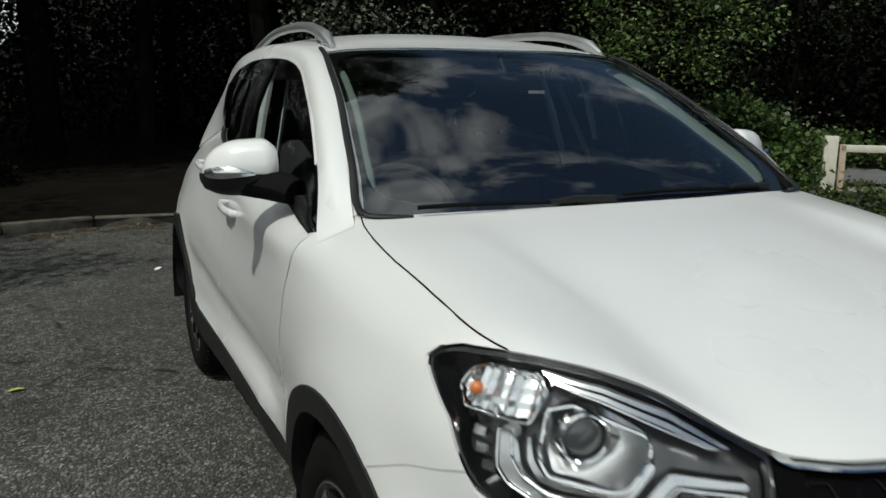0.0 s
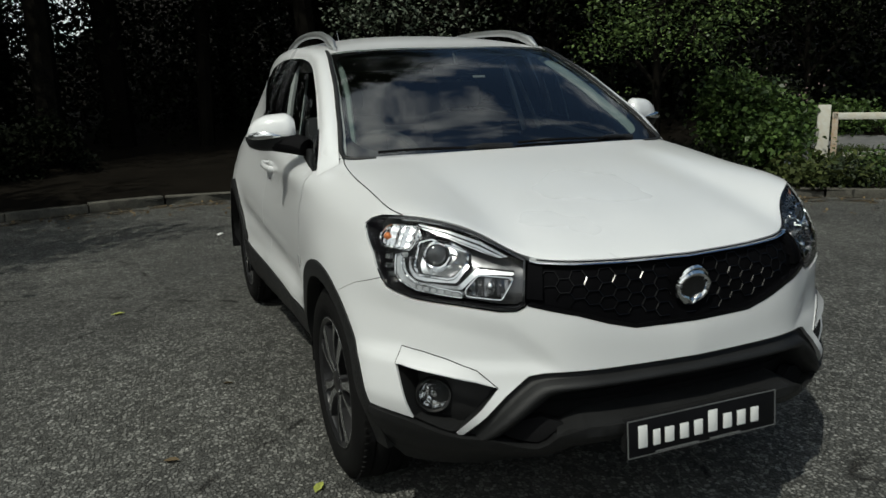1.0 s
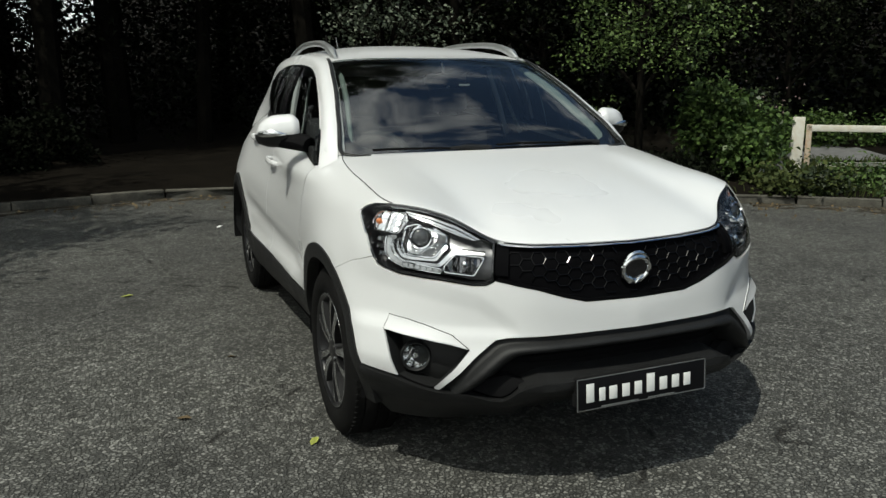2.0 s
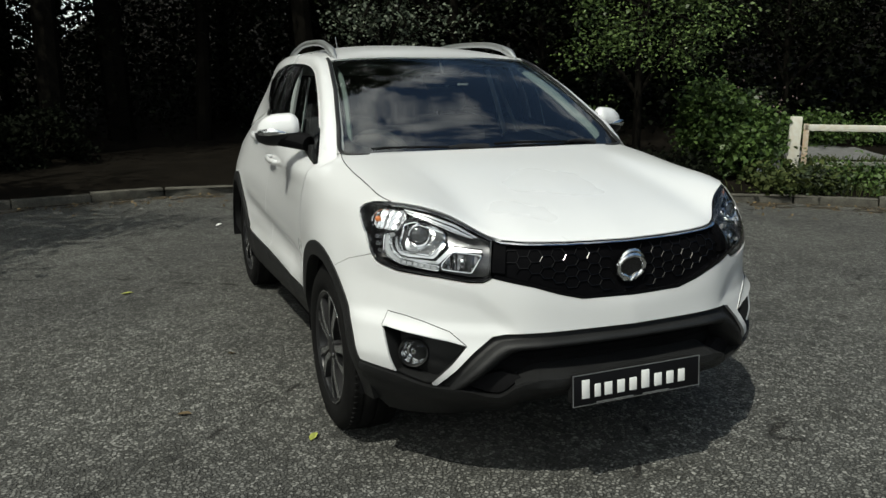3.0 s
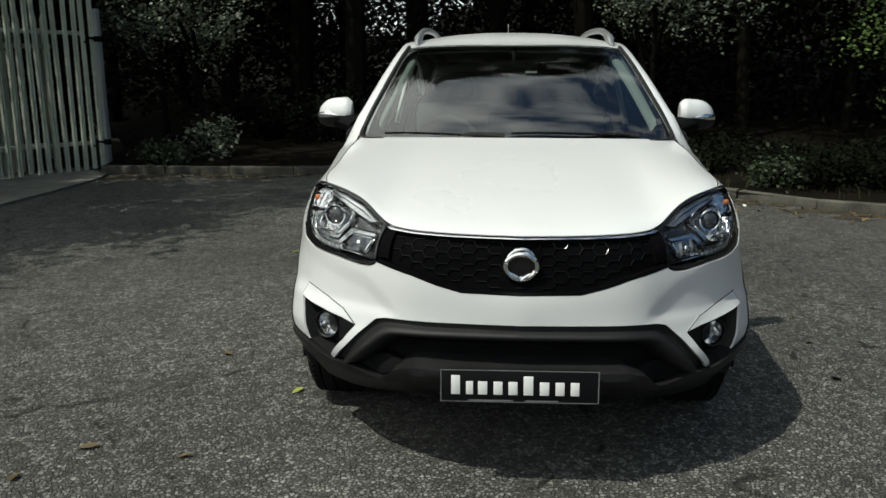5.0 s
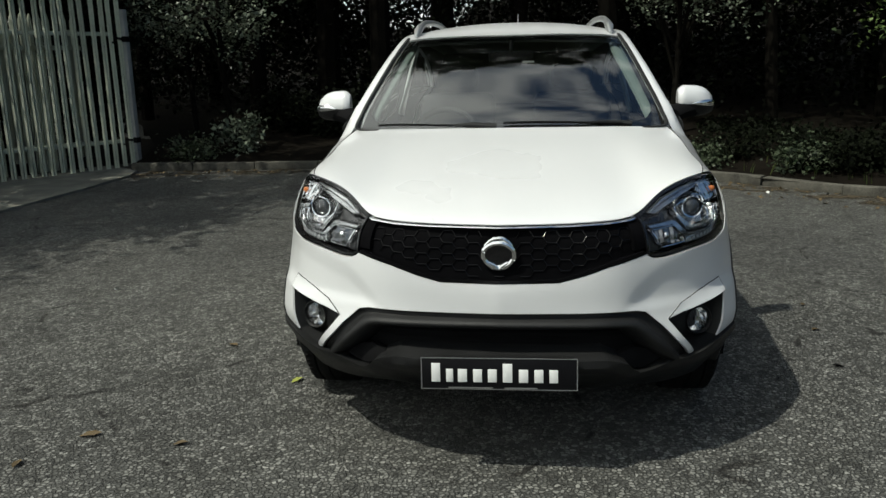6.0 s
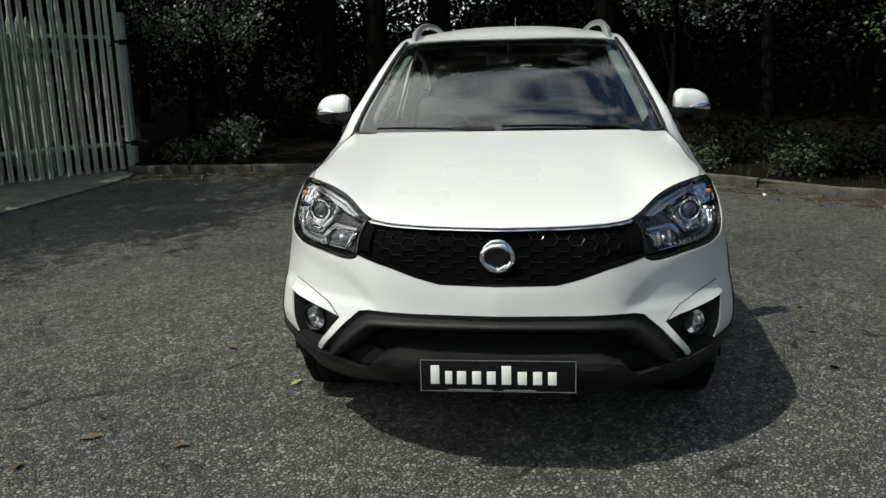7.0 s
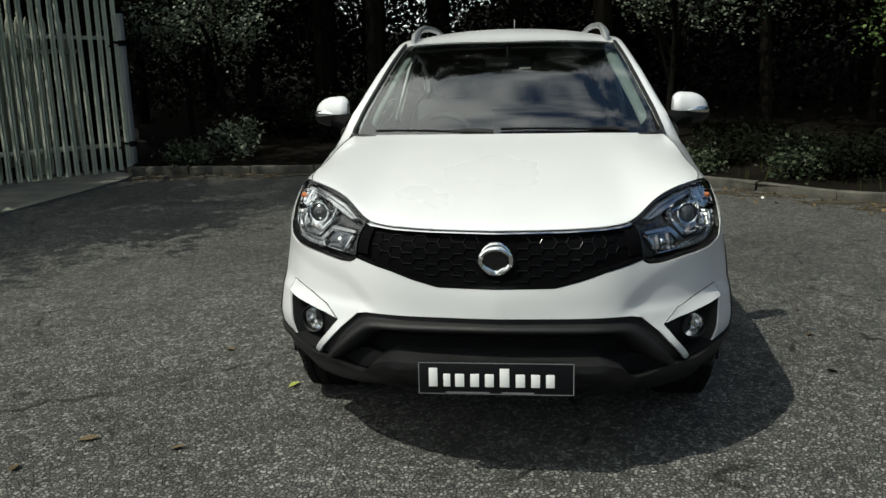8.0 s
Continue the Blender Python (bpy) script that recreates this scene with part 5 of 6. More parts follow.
# wheels
def build_wheel(parent, m, name="wheel"):
    hub = new(name)
    hub.parent = parent
    hub.matrix_local = m
    tagged(hub, "dark and machined alloy wheel with black tyre")
    tread = [(-.112, .255), (-.118, .285), (-.112, .318), (-.098, .340), (-.080, .3495), (-.058, .352), (-.054, .345), (-.048, .352), (-.006, .353), (-.003, .346), (.003, .346), (.006, .353), (.048, .352), (.054, .345),
             (.058, .352), (.080, .3495), (.098, .340), (.112, .318), (.118, .285), (.112, .255), (.095, .232), (.06, .228), (-.06, .228), (-.095, .232)]
    part("tyre", revolve(tread, 72, "x", closed=True), M["rubber"], hub, "black road tyre with grooved tread", sharp=50)
    lugs = []
    for k in range(72):
        w = 2 * math.pi * k / 72
        for x0, x1 in ((.064, .094), (-.094, -.064)):
            c = chunk_of(box(x0, x1, -.006, .006, .338, .3502, 0, Matrix.Rotation(w, 4, "X") @ pose(0, 0, 0, 0, 0, 12 if x0 > 0 else -12)))
            lugs.append(c)
    tagged(part("tread_block", joined(*lugs), M["rubber"], hub, smooth=False), kind="stuff")
    rim_p = [(.100, .240), (.1075, .2375), (.108, .2345), (.098, .221), (.092, .219)]
    part("rim", revolve(rim_p[2:], 64, "x"), M["alloy_dark"], hub)
    part("rim_edge", revolve(rim_p[:3], 64, "x"), M["alloy"], hub, "bright machined rim edge")
    part("rim_barrel", revolve([(.093, .2195), (.07, .213), (-.085, .2045), (-.09, .05), (-.088, .0005)], 48, "x"), M["alloy_dark"], hub)
    part("brake_disc", revolve([(.012, .06), (.012, .148), (-.012, .148), (-.012, .06)], 40, "x", closed=True), M["disc"], hub)
    # five broad spokes, each forking into two machined arms with a dark notch between
    for k in range(5):
        w = 2 * math.pi * k / 5 + .3
        sw, cw = math.sin(w), math.cos(w)

        def at(r, o, x):
            return (x, r * sw + o * cw, r * cw - o * sw)
        for sg in (1, -1):
            outline = [(.046, .002 * sg, .096), (.105, .004 * sg, .103), (.150, .020 * sg, .104), (.219, .028 * sg, .100), (.219, .076 * sg, .098), (.150, .050 * sg, .101), (.095, .030 * sg, .100), (.050, .026 * sg, .094)]
            top = [at(*q) for q in outline]
            low = [at(q[0], q[1] * (1.06 if i > 3 else .94), q[2] - .040) for i, q in enumerate(outline)]
            n = len(top)
            fs = [(i, (i + 1) % n, n + (i + 1) % n, n + i) for i in range(n)] + [(0, 1, 6, 7), (1, 2, 5, 6), (2, 3, 4, 5)]
            part("spoke", (top + low, fs), M["alloy_dark"], hub, "dark painted spoke arm", smooth=False)
            c0 = np.mean([q[:2] for q in outline], axis=0)
            face = [at(c0[0] + (q[0] - c0[0]) * .97, c0[1] + (q[1] - c0[1]) * .86, q[2] + .0016) for q in outline]
            part("spoke_face", (face, [(0, 1, 6, 7), (1, 2, 5, 6), (2, 3, 4, 5)]), M["alloy"], hub, "bright machined spoke face", smooth=False)
    part("hub_cap", revolve([(.06, .055), (.096, .050), (.102, .034), (.104, .0005)], 32, "x"), M["alloy_dark"], hub)
    for k in range(5):
        w = 2 * math.pi * (k + .5) / 5 + .3
        part("wheel_nut", tube([(.080, .040 * math.sin(w), .040 * math.cos(w)), (.1005, .040 * math.sin(w), .040 * math.cos(w))], .009, 6), M["chrome"], hub)
    return hub


for wx, wy, turn in ((.764, 0, 0), (-.764, 0, 180), (.708, 2.65, 0), (-.708, 2.65, 180)):
    build_wheel(car, pose(wx, wy, .352, 0, 0, turn))
part("aerial", tube([(.0, 2.95, 1.56), (.0, 3.02, 1.66), (.0, 3.10, 1.80)], [.005, .003, .002], 6), M["rail"], car, "thin roof aerial")


# ---- the place ----
rng = np.random.default_rng(7)


def ground_part(name, label, category, chunk, material, kind="structure", smooth=True, parent=None):
    ob = part(name, chunk, material, parent, smooth=smooth)
    return tagged(ob, label, category, kind=kind)


ground_part("ground", "worn grey tarmac with pale stone chips", "tarmac", ([(-600, -600, 0), (600, -600, 0), (600, 600, 0), (-600, 600, 0)], [(0, 1, 2, 3)]), M["tarmac"])

# the kerb runs round the back of the yard
KERB = chain([(-5.62, 7.32, 0), (-4.6, 7.40, 0), (-3.1, 7.52, 0), (-1.8, 7.80, 0), (-.6, 7.93, 0), (.6, 7.40, 0), (2.2, 6.16, 0), (2.95, 5.58, 0), (3.7, 4.95, 0), (5.2, 4.42, 0),
              (5.76, 4.05, 0), (6.45, 3.4, 0), (8.6, 1.2, 0), (11.5, -2.2, 0), (14, -7, 0)])
kt = np.linspace(0, 1, 400)
kp = KERB(kt)
klen = np.concatenate([[0], np.cumsum(np.linalg.norm(np.diff(kp, axis=0), axis=1))])


def kerb_at(m):
    t = np.interp(m, klen, kt)
    p = KERB(t)
    d = KERB(np.minimum(t + .003, 1)) - KERB(np.maximum(t - .003, 0))
    d /= np.linalg.norm(d)
    return p, d, np.array([-d[1], d[0], 0])


# bank of soil behind the kerb, rising into the wood
# the far rows are a hill added to block the low sky
offs = [.0, .12, .6, 1.6, 4, 9, 30, 160]
hts = [.085, .09, .16, .24, .40, .75, 4.4, 24.0]
bv, bf, cols = [], [], 70
for k in range(cols):
    p, d, n = kerb_at(klen[-1] * k / (cols - 1))
    fan = np.array([p[0] - .5, p[1] + 2.0, 0])
    fan /= np.linalg.norm(fan)
    for o, h in zip(offs, hts):
        w = min(1, o / 6)
        q = p + (n * (1 - w) + fan * w) * o
        wob = noise.noise(Vector((q[0] * .9, q[1] * .9, 3))) * .05 * min(1, o)
        low = 1 if not (o > 20 and -40 < q[0] < -3 - .02 * o) else .36
        bv.append((q[0], q[1], h * low + wob))
no = len(offs)
bf = [(k * no + i, (k + 1) * no + i, (k + 1) * no + i + 1, k * no + i + 1) for k in range(cols - 1) for i in range(no - 1)]
ground_part("woodland_floor", "soil bank covered with leaf litter, coloured as if in shade", "soil", (bv, bf), M["soil"])
kerb = tagged(new("kerb"), "row of weathered concrete kerb stones", "kerb", kind="structure")
m0, k = 0.0, 0
while m0 < klen[-1] - .95:
    L = .905
    p, d, n = kerb_at(m0 + L / 2)
    yaw = math.degrees(math.atan2(d[1], d[0]))
    stone = box(-L / 2 + .006, L / 2 - .006, -.062, .062, -.05, .115, .012, pose(p[0] + n[0] * .06, p[1] + n[1] * .06, random.uniform(-.018, .008), random.uniform(-3, 3), random.uniform(-.8, .8), yaw + random.uniform(-1.5, 1.5)))
    part("kerb_stone", stone, M["kerb"], kerb)
    m0 += L


dv = []
for k, m in enumerate(np.linspace(.1, klen[-1] * .9, 160)):
    p, d, n = kerb_at(m)
    wide = .30 + .55 * abs(noise.noise(Vector((m * .7, 1.3, 0)))) + .12 * noise.noise(Vector((m * 4, 5, 0)))
    for o in (.0, .5, 1.0):
        q = p - n * wide * o
        dv.append((q[0], q[1], .006 - .002 * o))
ground_part("dirt", "brown dirt and crumbs along the foot of the kerb", "dirt", (dv, [(3 * k + j, 3 * k + j + 1, 3 * k + j + 4, 3 * k + j + 3) for k in range(159) for j in range(2)]), M["debris"])
f_base, f_dir, f_nrm = np.array([-5.80, 7.60, 0]), np.array([-.53, -.848, 0]), np.array([-.848, .53, 0])
sv = []
for k in (-2.6, 3, 8, 30):
    for o in (.34, 4, 60):
        p = f_base + f_dir * k + f_nrm * o
        sv.append((p[0], p[1], .05 if o < 1 else .08))
ground_part("soil", "soil behind the steel fence, coloured as if in shade", "soil", (sv, [(3 * i + j, 3 * i + j + 1, 3 * i + j + 4, 3 * i + j + 3) for i in range(3) for j in range(2)]), M["soil"])
# ---- foliage ----
def leaf_mesh(name, centres, size, material, spread=.5, narrow=.36, down=.35, fold=.18):
    """One folded blade at each centre, turned at random but hanging a little."""
    n = len(centres)
    s = size * rng.uniform(.6, 1.25, (n, 1))
    ax = rng.normal(size=(n, 3)) * np.array([1, 1, .6])
    ax[:, 2] -= down
    ax /= np.linalg.norm(ax, axis=1, keepdims=True)
    up = rng.normal(size=(n, 3)) * spread + np.array([0, -.25, 1.0])
    sd = np.cross(ax, up)
    sd /= np.linalg.norm(sd, axis=1, keepdims=True) + 1e-9
    nr = np.cross(sd, ax)
    c = np.asarray(centres)
    v = np.stack([c - ax * s * .5, c + sd * s * narrow + nr * s * fold, c + ax * s * .55, c - sd * s * narrow + nr * s * fold], 1).reshape(-1, 3)
    me = bpy.data.meshes.new(name)
    me.vertices.add(4 * n)
    me.vertices.foreach_set("co", v.astype(np.float32).ravel())
    me.loops.add(4 * n)
    me.loops.foreach_set("vertex_index", np.arange(4 * n, dtype=np.int32))
    me.polygons.add(n)
    me.polygons.foreach_set("loop_start", np.arange(0, 4 * n, 4, dtype=np.int32))
    me.update(calc_edges=True)
    me.materials.append(material)
    return me


def slot(p):
    """True for places outside the narrow gaps between the crowns at the back."""
    keep = np.ones(len(p), bool)
    for x0, wide, z_lo in ((-2.35, .035, 2.6), (-3.3, .025, 2.9)):
        off = np.abs(p[:, 0] - x0 + .10 * (p[:, 1] - 11.5) + .10 * np.sin(p[:, 2] * 5))
        keep &= ~((off < wide) & (p[:, 1] > 8.5) & (p[:, 2] > z_lo) & (p[:, 2] < 5.5))
    return keep


def clumps(points, per, sigma):
    pts = np.repeat(np.asarray(points), per, axis=0)
    return pts + rng.normal(size=pts.shape) * sigma


def tree(x, y, h, r, z0, per=120, size=.085, key="leaf_dark", lean=(0, 0), n_clump=60, label="tall broadleaf tree in the wood, shade put into its leaf colour", base=.3, name="tree", sigma=.30):
    """Tapered trunk with limbs, and a crown of leaf clumps at and between the limb ends."""
    ob = thing(name, label, "tree", (x, y, base - .15), "trees round the yard")
    top = np.array([lean[0], lean[1], h])
    bend = rng.normal(size=3) * .25
    trunk_path = [tuple(top * t + bend * math.sin(math.pi * t) * np.array([1, 1, 0])) for t in np.linspace(0, .92, 8)]
    tr = [.10 * h / 10 * (1 - .85 * t) + .02 for t in np.linspace(0, 1, 8)]
    chunks = [tube(trunk_path, tr, 8)]
    ends = []
    nl = 11
    for k in range(nl):
        f = .32 + .6 * k / nl
        p0 = np.array(trunk_path[min(7, int(f * 7))])
        w = k * 2.4 + rng.uniform(-.4, .4)
        reach = r * rng.uniform(.65, 1.0) * (1 - .35 * max(0, f - .5))
        e = np.array([p0[0] + math.cos(w) * reach, p0[1] + math.sin(w) * reach, max(z0 + .3, p0[2] + rng.uniform(.1, .25) * h * (.9 - f))])
        mid = (p0 + e) / 2 + np.array([0, 0, .25]) + rng.normal(size=3) * .15
        chunks.append(tube([tuple(p0), tuple(mid), tuple(e)], [tr[min(7, int(f * 7))] * .55, .035, .012], 6))
        ends += [e, (mid + e) / 2, mid]
        for _ in range(2):
            t2 = e + rng.normal(size=3) * r * .28
            chunks.append(tube([tuple(mid), tuple((mid + t2) / 2 + rng.normal(size=3) * .08), tuple(t2)], [.022, .014, .006], 5))
            ends.append(t2)
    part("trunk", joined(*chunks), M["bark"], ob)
    extra = n_clump - len(ends)
    if extra > 0:
        q = rng.normal(size=(extra, 3))
        q /= np.linalg.norm(q, axis=1, keepdims=True)
        q *= rng.uniform(.55, 1.0, (extra, 1)) ** .6
        mid_z, half = (z0 + h * 1.02) / 2, (h * 1.02 - z0) / 2
        q = q * np.array([r, r, half]) + np.array([lean[0] * .6, lean[1] * .6, mid_z])
        ends = np.concatenate([np.array(ends), q])
    pts = clumps(ends, per, sigma)
    pts = pts[(pts[:, 2] > z0 - .5) & slot(pts + np.array([x, y, base - .15]))]
    part("crown", leaf_mesh("crown", pts, size, M[key]), M[key], ob)
    return ob


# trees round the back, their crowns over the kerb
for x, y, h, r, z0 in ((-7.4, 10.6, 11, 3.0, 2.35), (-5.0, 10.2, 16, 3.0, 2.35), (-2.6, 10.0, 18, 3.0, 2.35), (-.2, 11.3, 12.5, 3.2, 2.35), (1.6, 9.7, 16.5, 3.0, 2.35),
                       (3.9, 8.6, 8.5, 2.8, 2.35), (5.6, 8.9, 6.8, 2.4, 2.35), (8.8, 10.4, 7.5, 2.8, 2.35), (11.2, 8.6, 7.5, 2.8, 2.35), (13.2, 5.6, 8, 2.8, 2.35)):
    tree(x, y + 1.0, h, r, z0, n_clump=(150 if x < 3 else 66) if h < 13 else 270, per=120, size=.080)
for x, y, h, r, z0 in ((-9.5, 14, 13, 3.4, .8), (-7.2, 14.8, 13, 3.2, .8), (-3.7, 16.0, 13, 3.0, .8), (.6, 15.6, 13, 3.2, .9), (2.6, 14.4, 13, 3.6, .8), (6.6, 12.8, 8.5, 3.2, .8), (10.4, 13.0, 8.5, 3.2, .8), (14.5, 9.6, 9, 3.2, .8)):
    tree(x, y, h, r, z0, n_clump=90, per=90, size=.13, key="leaf_shaded")
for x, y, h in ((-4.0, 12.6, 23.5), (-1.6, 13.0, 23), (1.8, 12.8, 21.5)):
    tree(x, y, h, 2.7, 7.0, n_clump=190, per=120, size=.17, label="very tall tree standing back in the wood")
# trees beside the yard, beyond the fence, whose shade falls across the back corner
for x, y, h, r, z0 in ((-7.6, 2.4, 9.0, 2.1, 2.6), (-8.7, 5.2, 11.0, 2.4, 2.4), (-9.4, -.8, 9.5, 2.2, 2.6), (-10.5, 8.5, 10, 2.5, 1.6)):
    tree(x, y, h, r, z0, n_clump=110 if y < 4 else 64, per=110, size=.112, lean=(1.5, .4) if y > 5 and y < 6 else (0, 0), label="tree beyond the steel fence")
# a thin-leaved tree hanging over the right-hand bank
tree(5.0, 6.1, 4.3, 1.3, 1.35, n_clump=56, per=120, size=.056, key="leaf_light", sigma=.15, label="light green tree with drooping twigs", name="tree")


def shrub(x, y, h, r, key, n=40, per=110, size=.07, label="", base=.2, name="shrub", cat="shrub", flat=1.0):
    ob = thing(name, label, cat, (x, y, base - .06), "shrubs on the bank")
    stems, ends = [], []
    for k in range(9):
        w = k * 2.4
        e = np.array([math.cos(w) * r * rng.uniform(.3, .8), math.sin(w) * r * rng.uniform(.3, .8), h * rng.uniform(.55, .9)])
        stems.append(tube([(0, 0, 0), tuple(e * np.array([.4, .4, .55])), tuple(e)], [.018, .012, .005], 5))
        ends.append(e)
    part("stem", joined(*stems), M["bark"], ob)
    q = rng.normal(size=(n, 3))
    q /= np.linalg.norm(q, axis=1, keepdims=True)
    q = q * rng.uniform(.5, 1, (n, 1)) * np.array([r, r, h * .5 * flat]) + np.array([0, 0, h * .5])
    pts = clumps(np.concatenate([np.array(ends), q]), per, .10 * max(1, r))
    pts = pts[pts[:, 2] > .02]
    part("foliage", leaf_mesh("foliage", pts, size, M[key], spread=.6), M[key], ob)
    return ob


DARK = "undergrowth shrub below the trees, coloured as if in shade"
for m in np.linspace(.6, klen[-1] * .93, 26):
    p, d, n = kerb_at(m)
    o = rng.uniform(1.0, 2.2)
    if 12.9 < m < 16.5:
        continue
    if rng.uniform() < .8:
        shrub(p[0] + n[0] * (o + 1), p[1] + n[1] * (o + 1), rng.uniform(.12, .26) if p[0] > .8 else rng.uniform(.5, 1.0), rng.uniform(.5, .8), "leaf_shaded", 26, 60, .075, DARK, base=.2)
# ivy and low weeds along the kerb
for m in np.linspace(.8, klen[-1] * .9, 20):
    p, d, n = kerb_at(m)
    o = rng.uniform(.35, .6)
    if 3.6 < p[0] < 5.9 or -4.4 < p[0] < .4:
        continue
    shrub(p[0] + n[0] * o, p[1] + n[1] * o, rng.uniform(.14, .34), rng.uniform(.28, .45), "leaf_ivy", 18, 34, .055, "low ivy and weeds behind the kerb stones", base=.15, name="ivy", cat="ivy", flat=.8)
for x, y, h in ((-5.5, 9.5, 3.3), (-4.7, 9.1, 3.6), (2.2, 8.9, 3.5)):
    tree(x, y, h, 1.0, 1.7 if x < 0 else 2.0, sigma=.13, n_clump=36, per=34, size=.066, key="leaf_pale", label="slender understory tree with glossy leaves", name="tree")
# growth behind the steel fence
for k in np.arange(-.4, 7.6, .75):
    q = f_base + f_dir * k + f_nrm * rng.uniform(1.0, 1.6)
    shrub(q[0], q[1], rng.uniform(3.0, 3.8), .8, "leaf_shaded", 46, 90, .085, "tall hedge behind the steel fence, coloured as if in shade", base=.06, name="hedge", cat="hedge")
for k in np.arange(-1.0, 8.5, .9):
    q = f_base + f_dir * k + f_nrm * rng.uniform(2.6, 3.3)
    shrub(q[0], q[1], rng.uniform(3.8, 4.6), 1.0, "leaf_shaded", 60, 90, .11, "tall hedge behind the steel fence, coloured as if in shade", base=.06, name="hedge", cat="hedge")
shrub(-4.35, 8.35, .50, .38, "leaf_pale", 18, 22, .075, "pale leafy shrub beside the fence post", base=.2)
for x, y in ((3.7, 5.95), (4.2, 5.85), (4.75, 5.65), (5.2, 5.35), (4.4, 6.5), (5.0, 6.1), (3.4, 6.6), (2.7, 7.1)):
    shrub(x, y, .26, .45, "leaf_shaded", 20, 50, .06, DARK, base=.2)
# the bright bush beside the white barrier
for bx, by, bh, br, bn in ((5.92, 5.88, 1.36, .40, 30), (6.25, 5.65, 1.22, .42, 28), (6.05, 5.15, .66, .36, 18), (6.72, 5.6, .95, .32, 18), (6.45, 5.30, .80, .30, 14)):
    shrub(bx, by, bh, br, "leaf_mid", bn, 58, .080, "bright green bush in the sun", base=.2, name="bush", cat="bush", flat=.85)
shrub(7.0, 6.15, 1.2, .42, "leaf_dark", 34, 90, .055, "flowering weeds behind the bush", base=.2)
shrub(6.2, 4.35, .26, .62, "grass", 26, 60, .075, "sunlit weeds on the bank edge", base=.12, name="weeds", cat="weeds")
shrub(7.0, 4.1, .25, .70, "leaf_mid", 26, 70, .06, "sunlit weeds on the bank edge", base=.12, name="weeds", cat="weeds")
shrub(7.7, 3.2, .26, .60, "grass", 26, 60, .075, "sunlit weeds on the bank edge", base=.12, name="weeds", cat="weeds")
for x, y, h, rr in ((8.3, 7.5, .45, .5), (9.2, 6.9, .55, .55), (9.9, 6.1, .5, .5), (8.8, 8.2, .8, .6)):
    shrub(x, y, h, rr, "leaf_mid", 22, 60, .07, "low green weeds beyond the path", base=.42, name="weeds", cat="weeds")
rock_bm = bmesh.new()
bmesh.ops.create_icosphere(rock_bm, subdivisions=2, radius=1)
for v in rock_bm.verts:
    v.co = Vector((v.co.x * .17, v.co.y * .13, v.co.z * .20)) * (1 + .3 * noise.noise(v.co * 1.7))
rock = part("rock", rock_bm, M["stone"], None, smooth=False)
rock.location = (6.35, 4.98, .27)
tagged(rock, "dark grey rock among the weeds", "rock")
tree(9.6, 8.0, 4.6, 1.2, 2.2, n_clump=40, per=60, size=.06, label="slender understory tree with glossy leaves", sigma=.16)
heads = []
for _ in range(40):
    c = np.array([6.85, 5.9, 1.16]) + rng.normal(size=3) * np.array([.35, .25, .14])
    heads.append(([tuple(Vector(v) * .020 + Vector(c)) for v in ((1, 0, 0), (-1, 0, 0), (0, 1, 0), (0, -1, 0), (0, 0, 1), (0, 0, -1))],
                  [(0, 2, 4), (2, 1, 4), (1, 3, 4), (3, 0, 4), (2, 0, 5), (1, 2, 5), (3, 1, 5), (0, 3, 5)]))
tagged(part("flower_heads", joined(*heads), M["flower"], None), "faded pink flower heads on tall weeds", "flowers", kind="stuff")


def blades(name, centres, h, label):
    n = len(centres)
    w = rng.uniform(0, 2 * math.pi, n)
    hh = h * rng.uniform(.4, 1.2, n)
    c = np.asarray(centres)
    sd = np.stack([np.cos(w), np.sin(w), 0 * w], 1) * .006
    lean_v = np.stack([np.sin(w * 3.1), np.cos(w * 1.7), 0 * w], 1) * (hh * .45)[:, None]
    mid = c + lean_v * .35 + np.stack([0 * w, 0 * w, hh * .6], 1)
    tip = c + lean_v + np.stack([0 * w, 0 * w, hh], 1)
    v = np.stack([c - sd, c + sd, mid + sd * .7, tip, mid - sd * .7], 1).reshape(-1, 3)
    f = [(5 * i, 5 * i + 1, 5 * i + 2, 5 * i + 3, 5 * i + 4) for i in range(n)]
    return tagged(part(name, (v, f), M["grass"], None, smooth=False), label, "grass", kind="stuff")


gc = []
for m in np.linspace(.3, klen[-1] * .92, 90):
    p, d, n = kerb_at(m)
    dense_here = 70 if 12.6 < m < 18 else (0 if m < 8.5 else 4)
    for _ in range(dense_here):
        o = abs(rng.normal()) * .35 + .13
        q = p + n * o + d * rng.uniform(-.12, .12)
        gc.append((q[0], q[1], .09 + .06 * min(1, o)))
for cx, cy, k in ((6.45, 4.75, 150), (6.8, 4.6, 130), (7.15, 4.45, 140), (7.5, 4.0, 140), (6.1, 4.95, 90), (8.0, 3.3, 120), (7.6, 5.3, 220), (8.1, 4.9, 220), (8.5, 4.5, 200), (7.3, 5.8, 160), (8.9, 4.2, 160)):
    q = rng.normal(size=(k, 3)) * np.array([.16, .14, 0]) + np.array([cx, cy, .13 if cx < 7.2 or cy < 4.1 else .27])
    gc += [tuple(p) for p in q] 
blades("grass", gc, .15, "tufts of grass along the kerb")

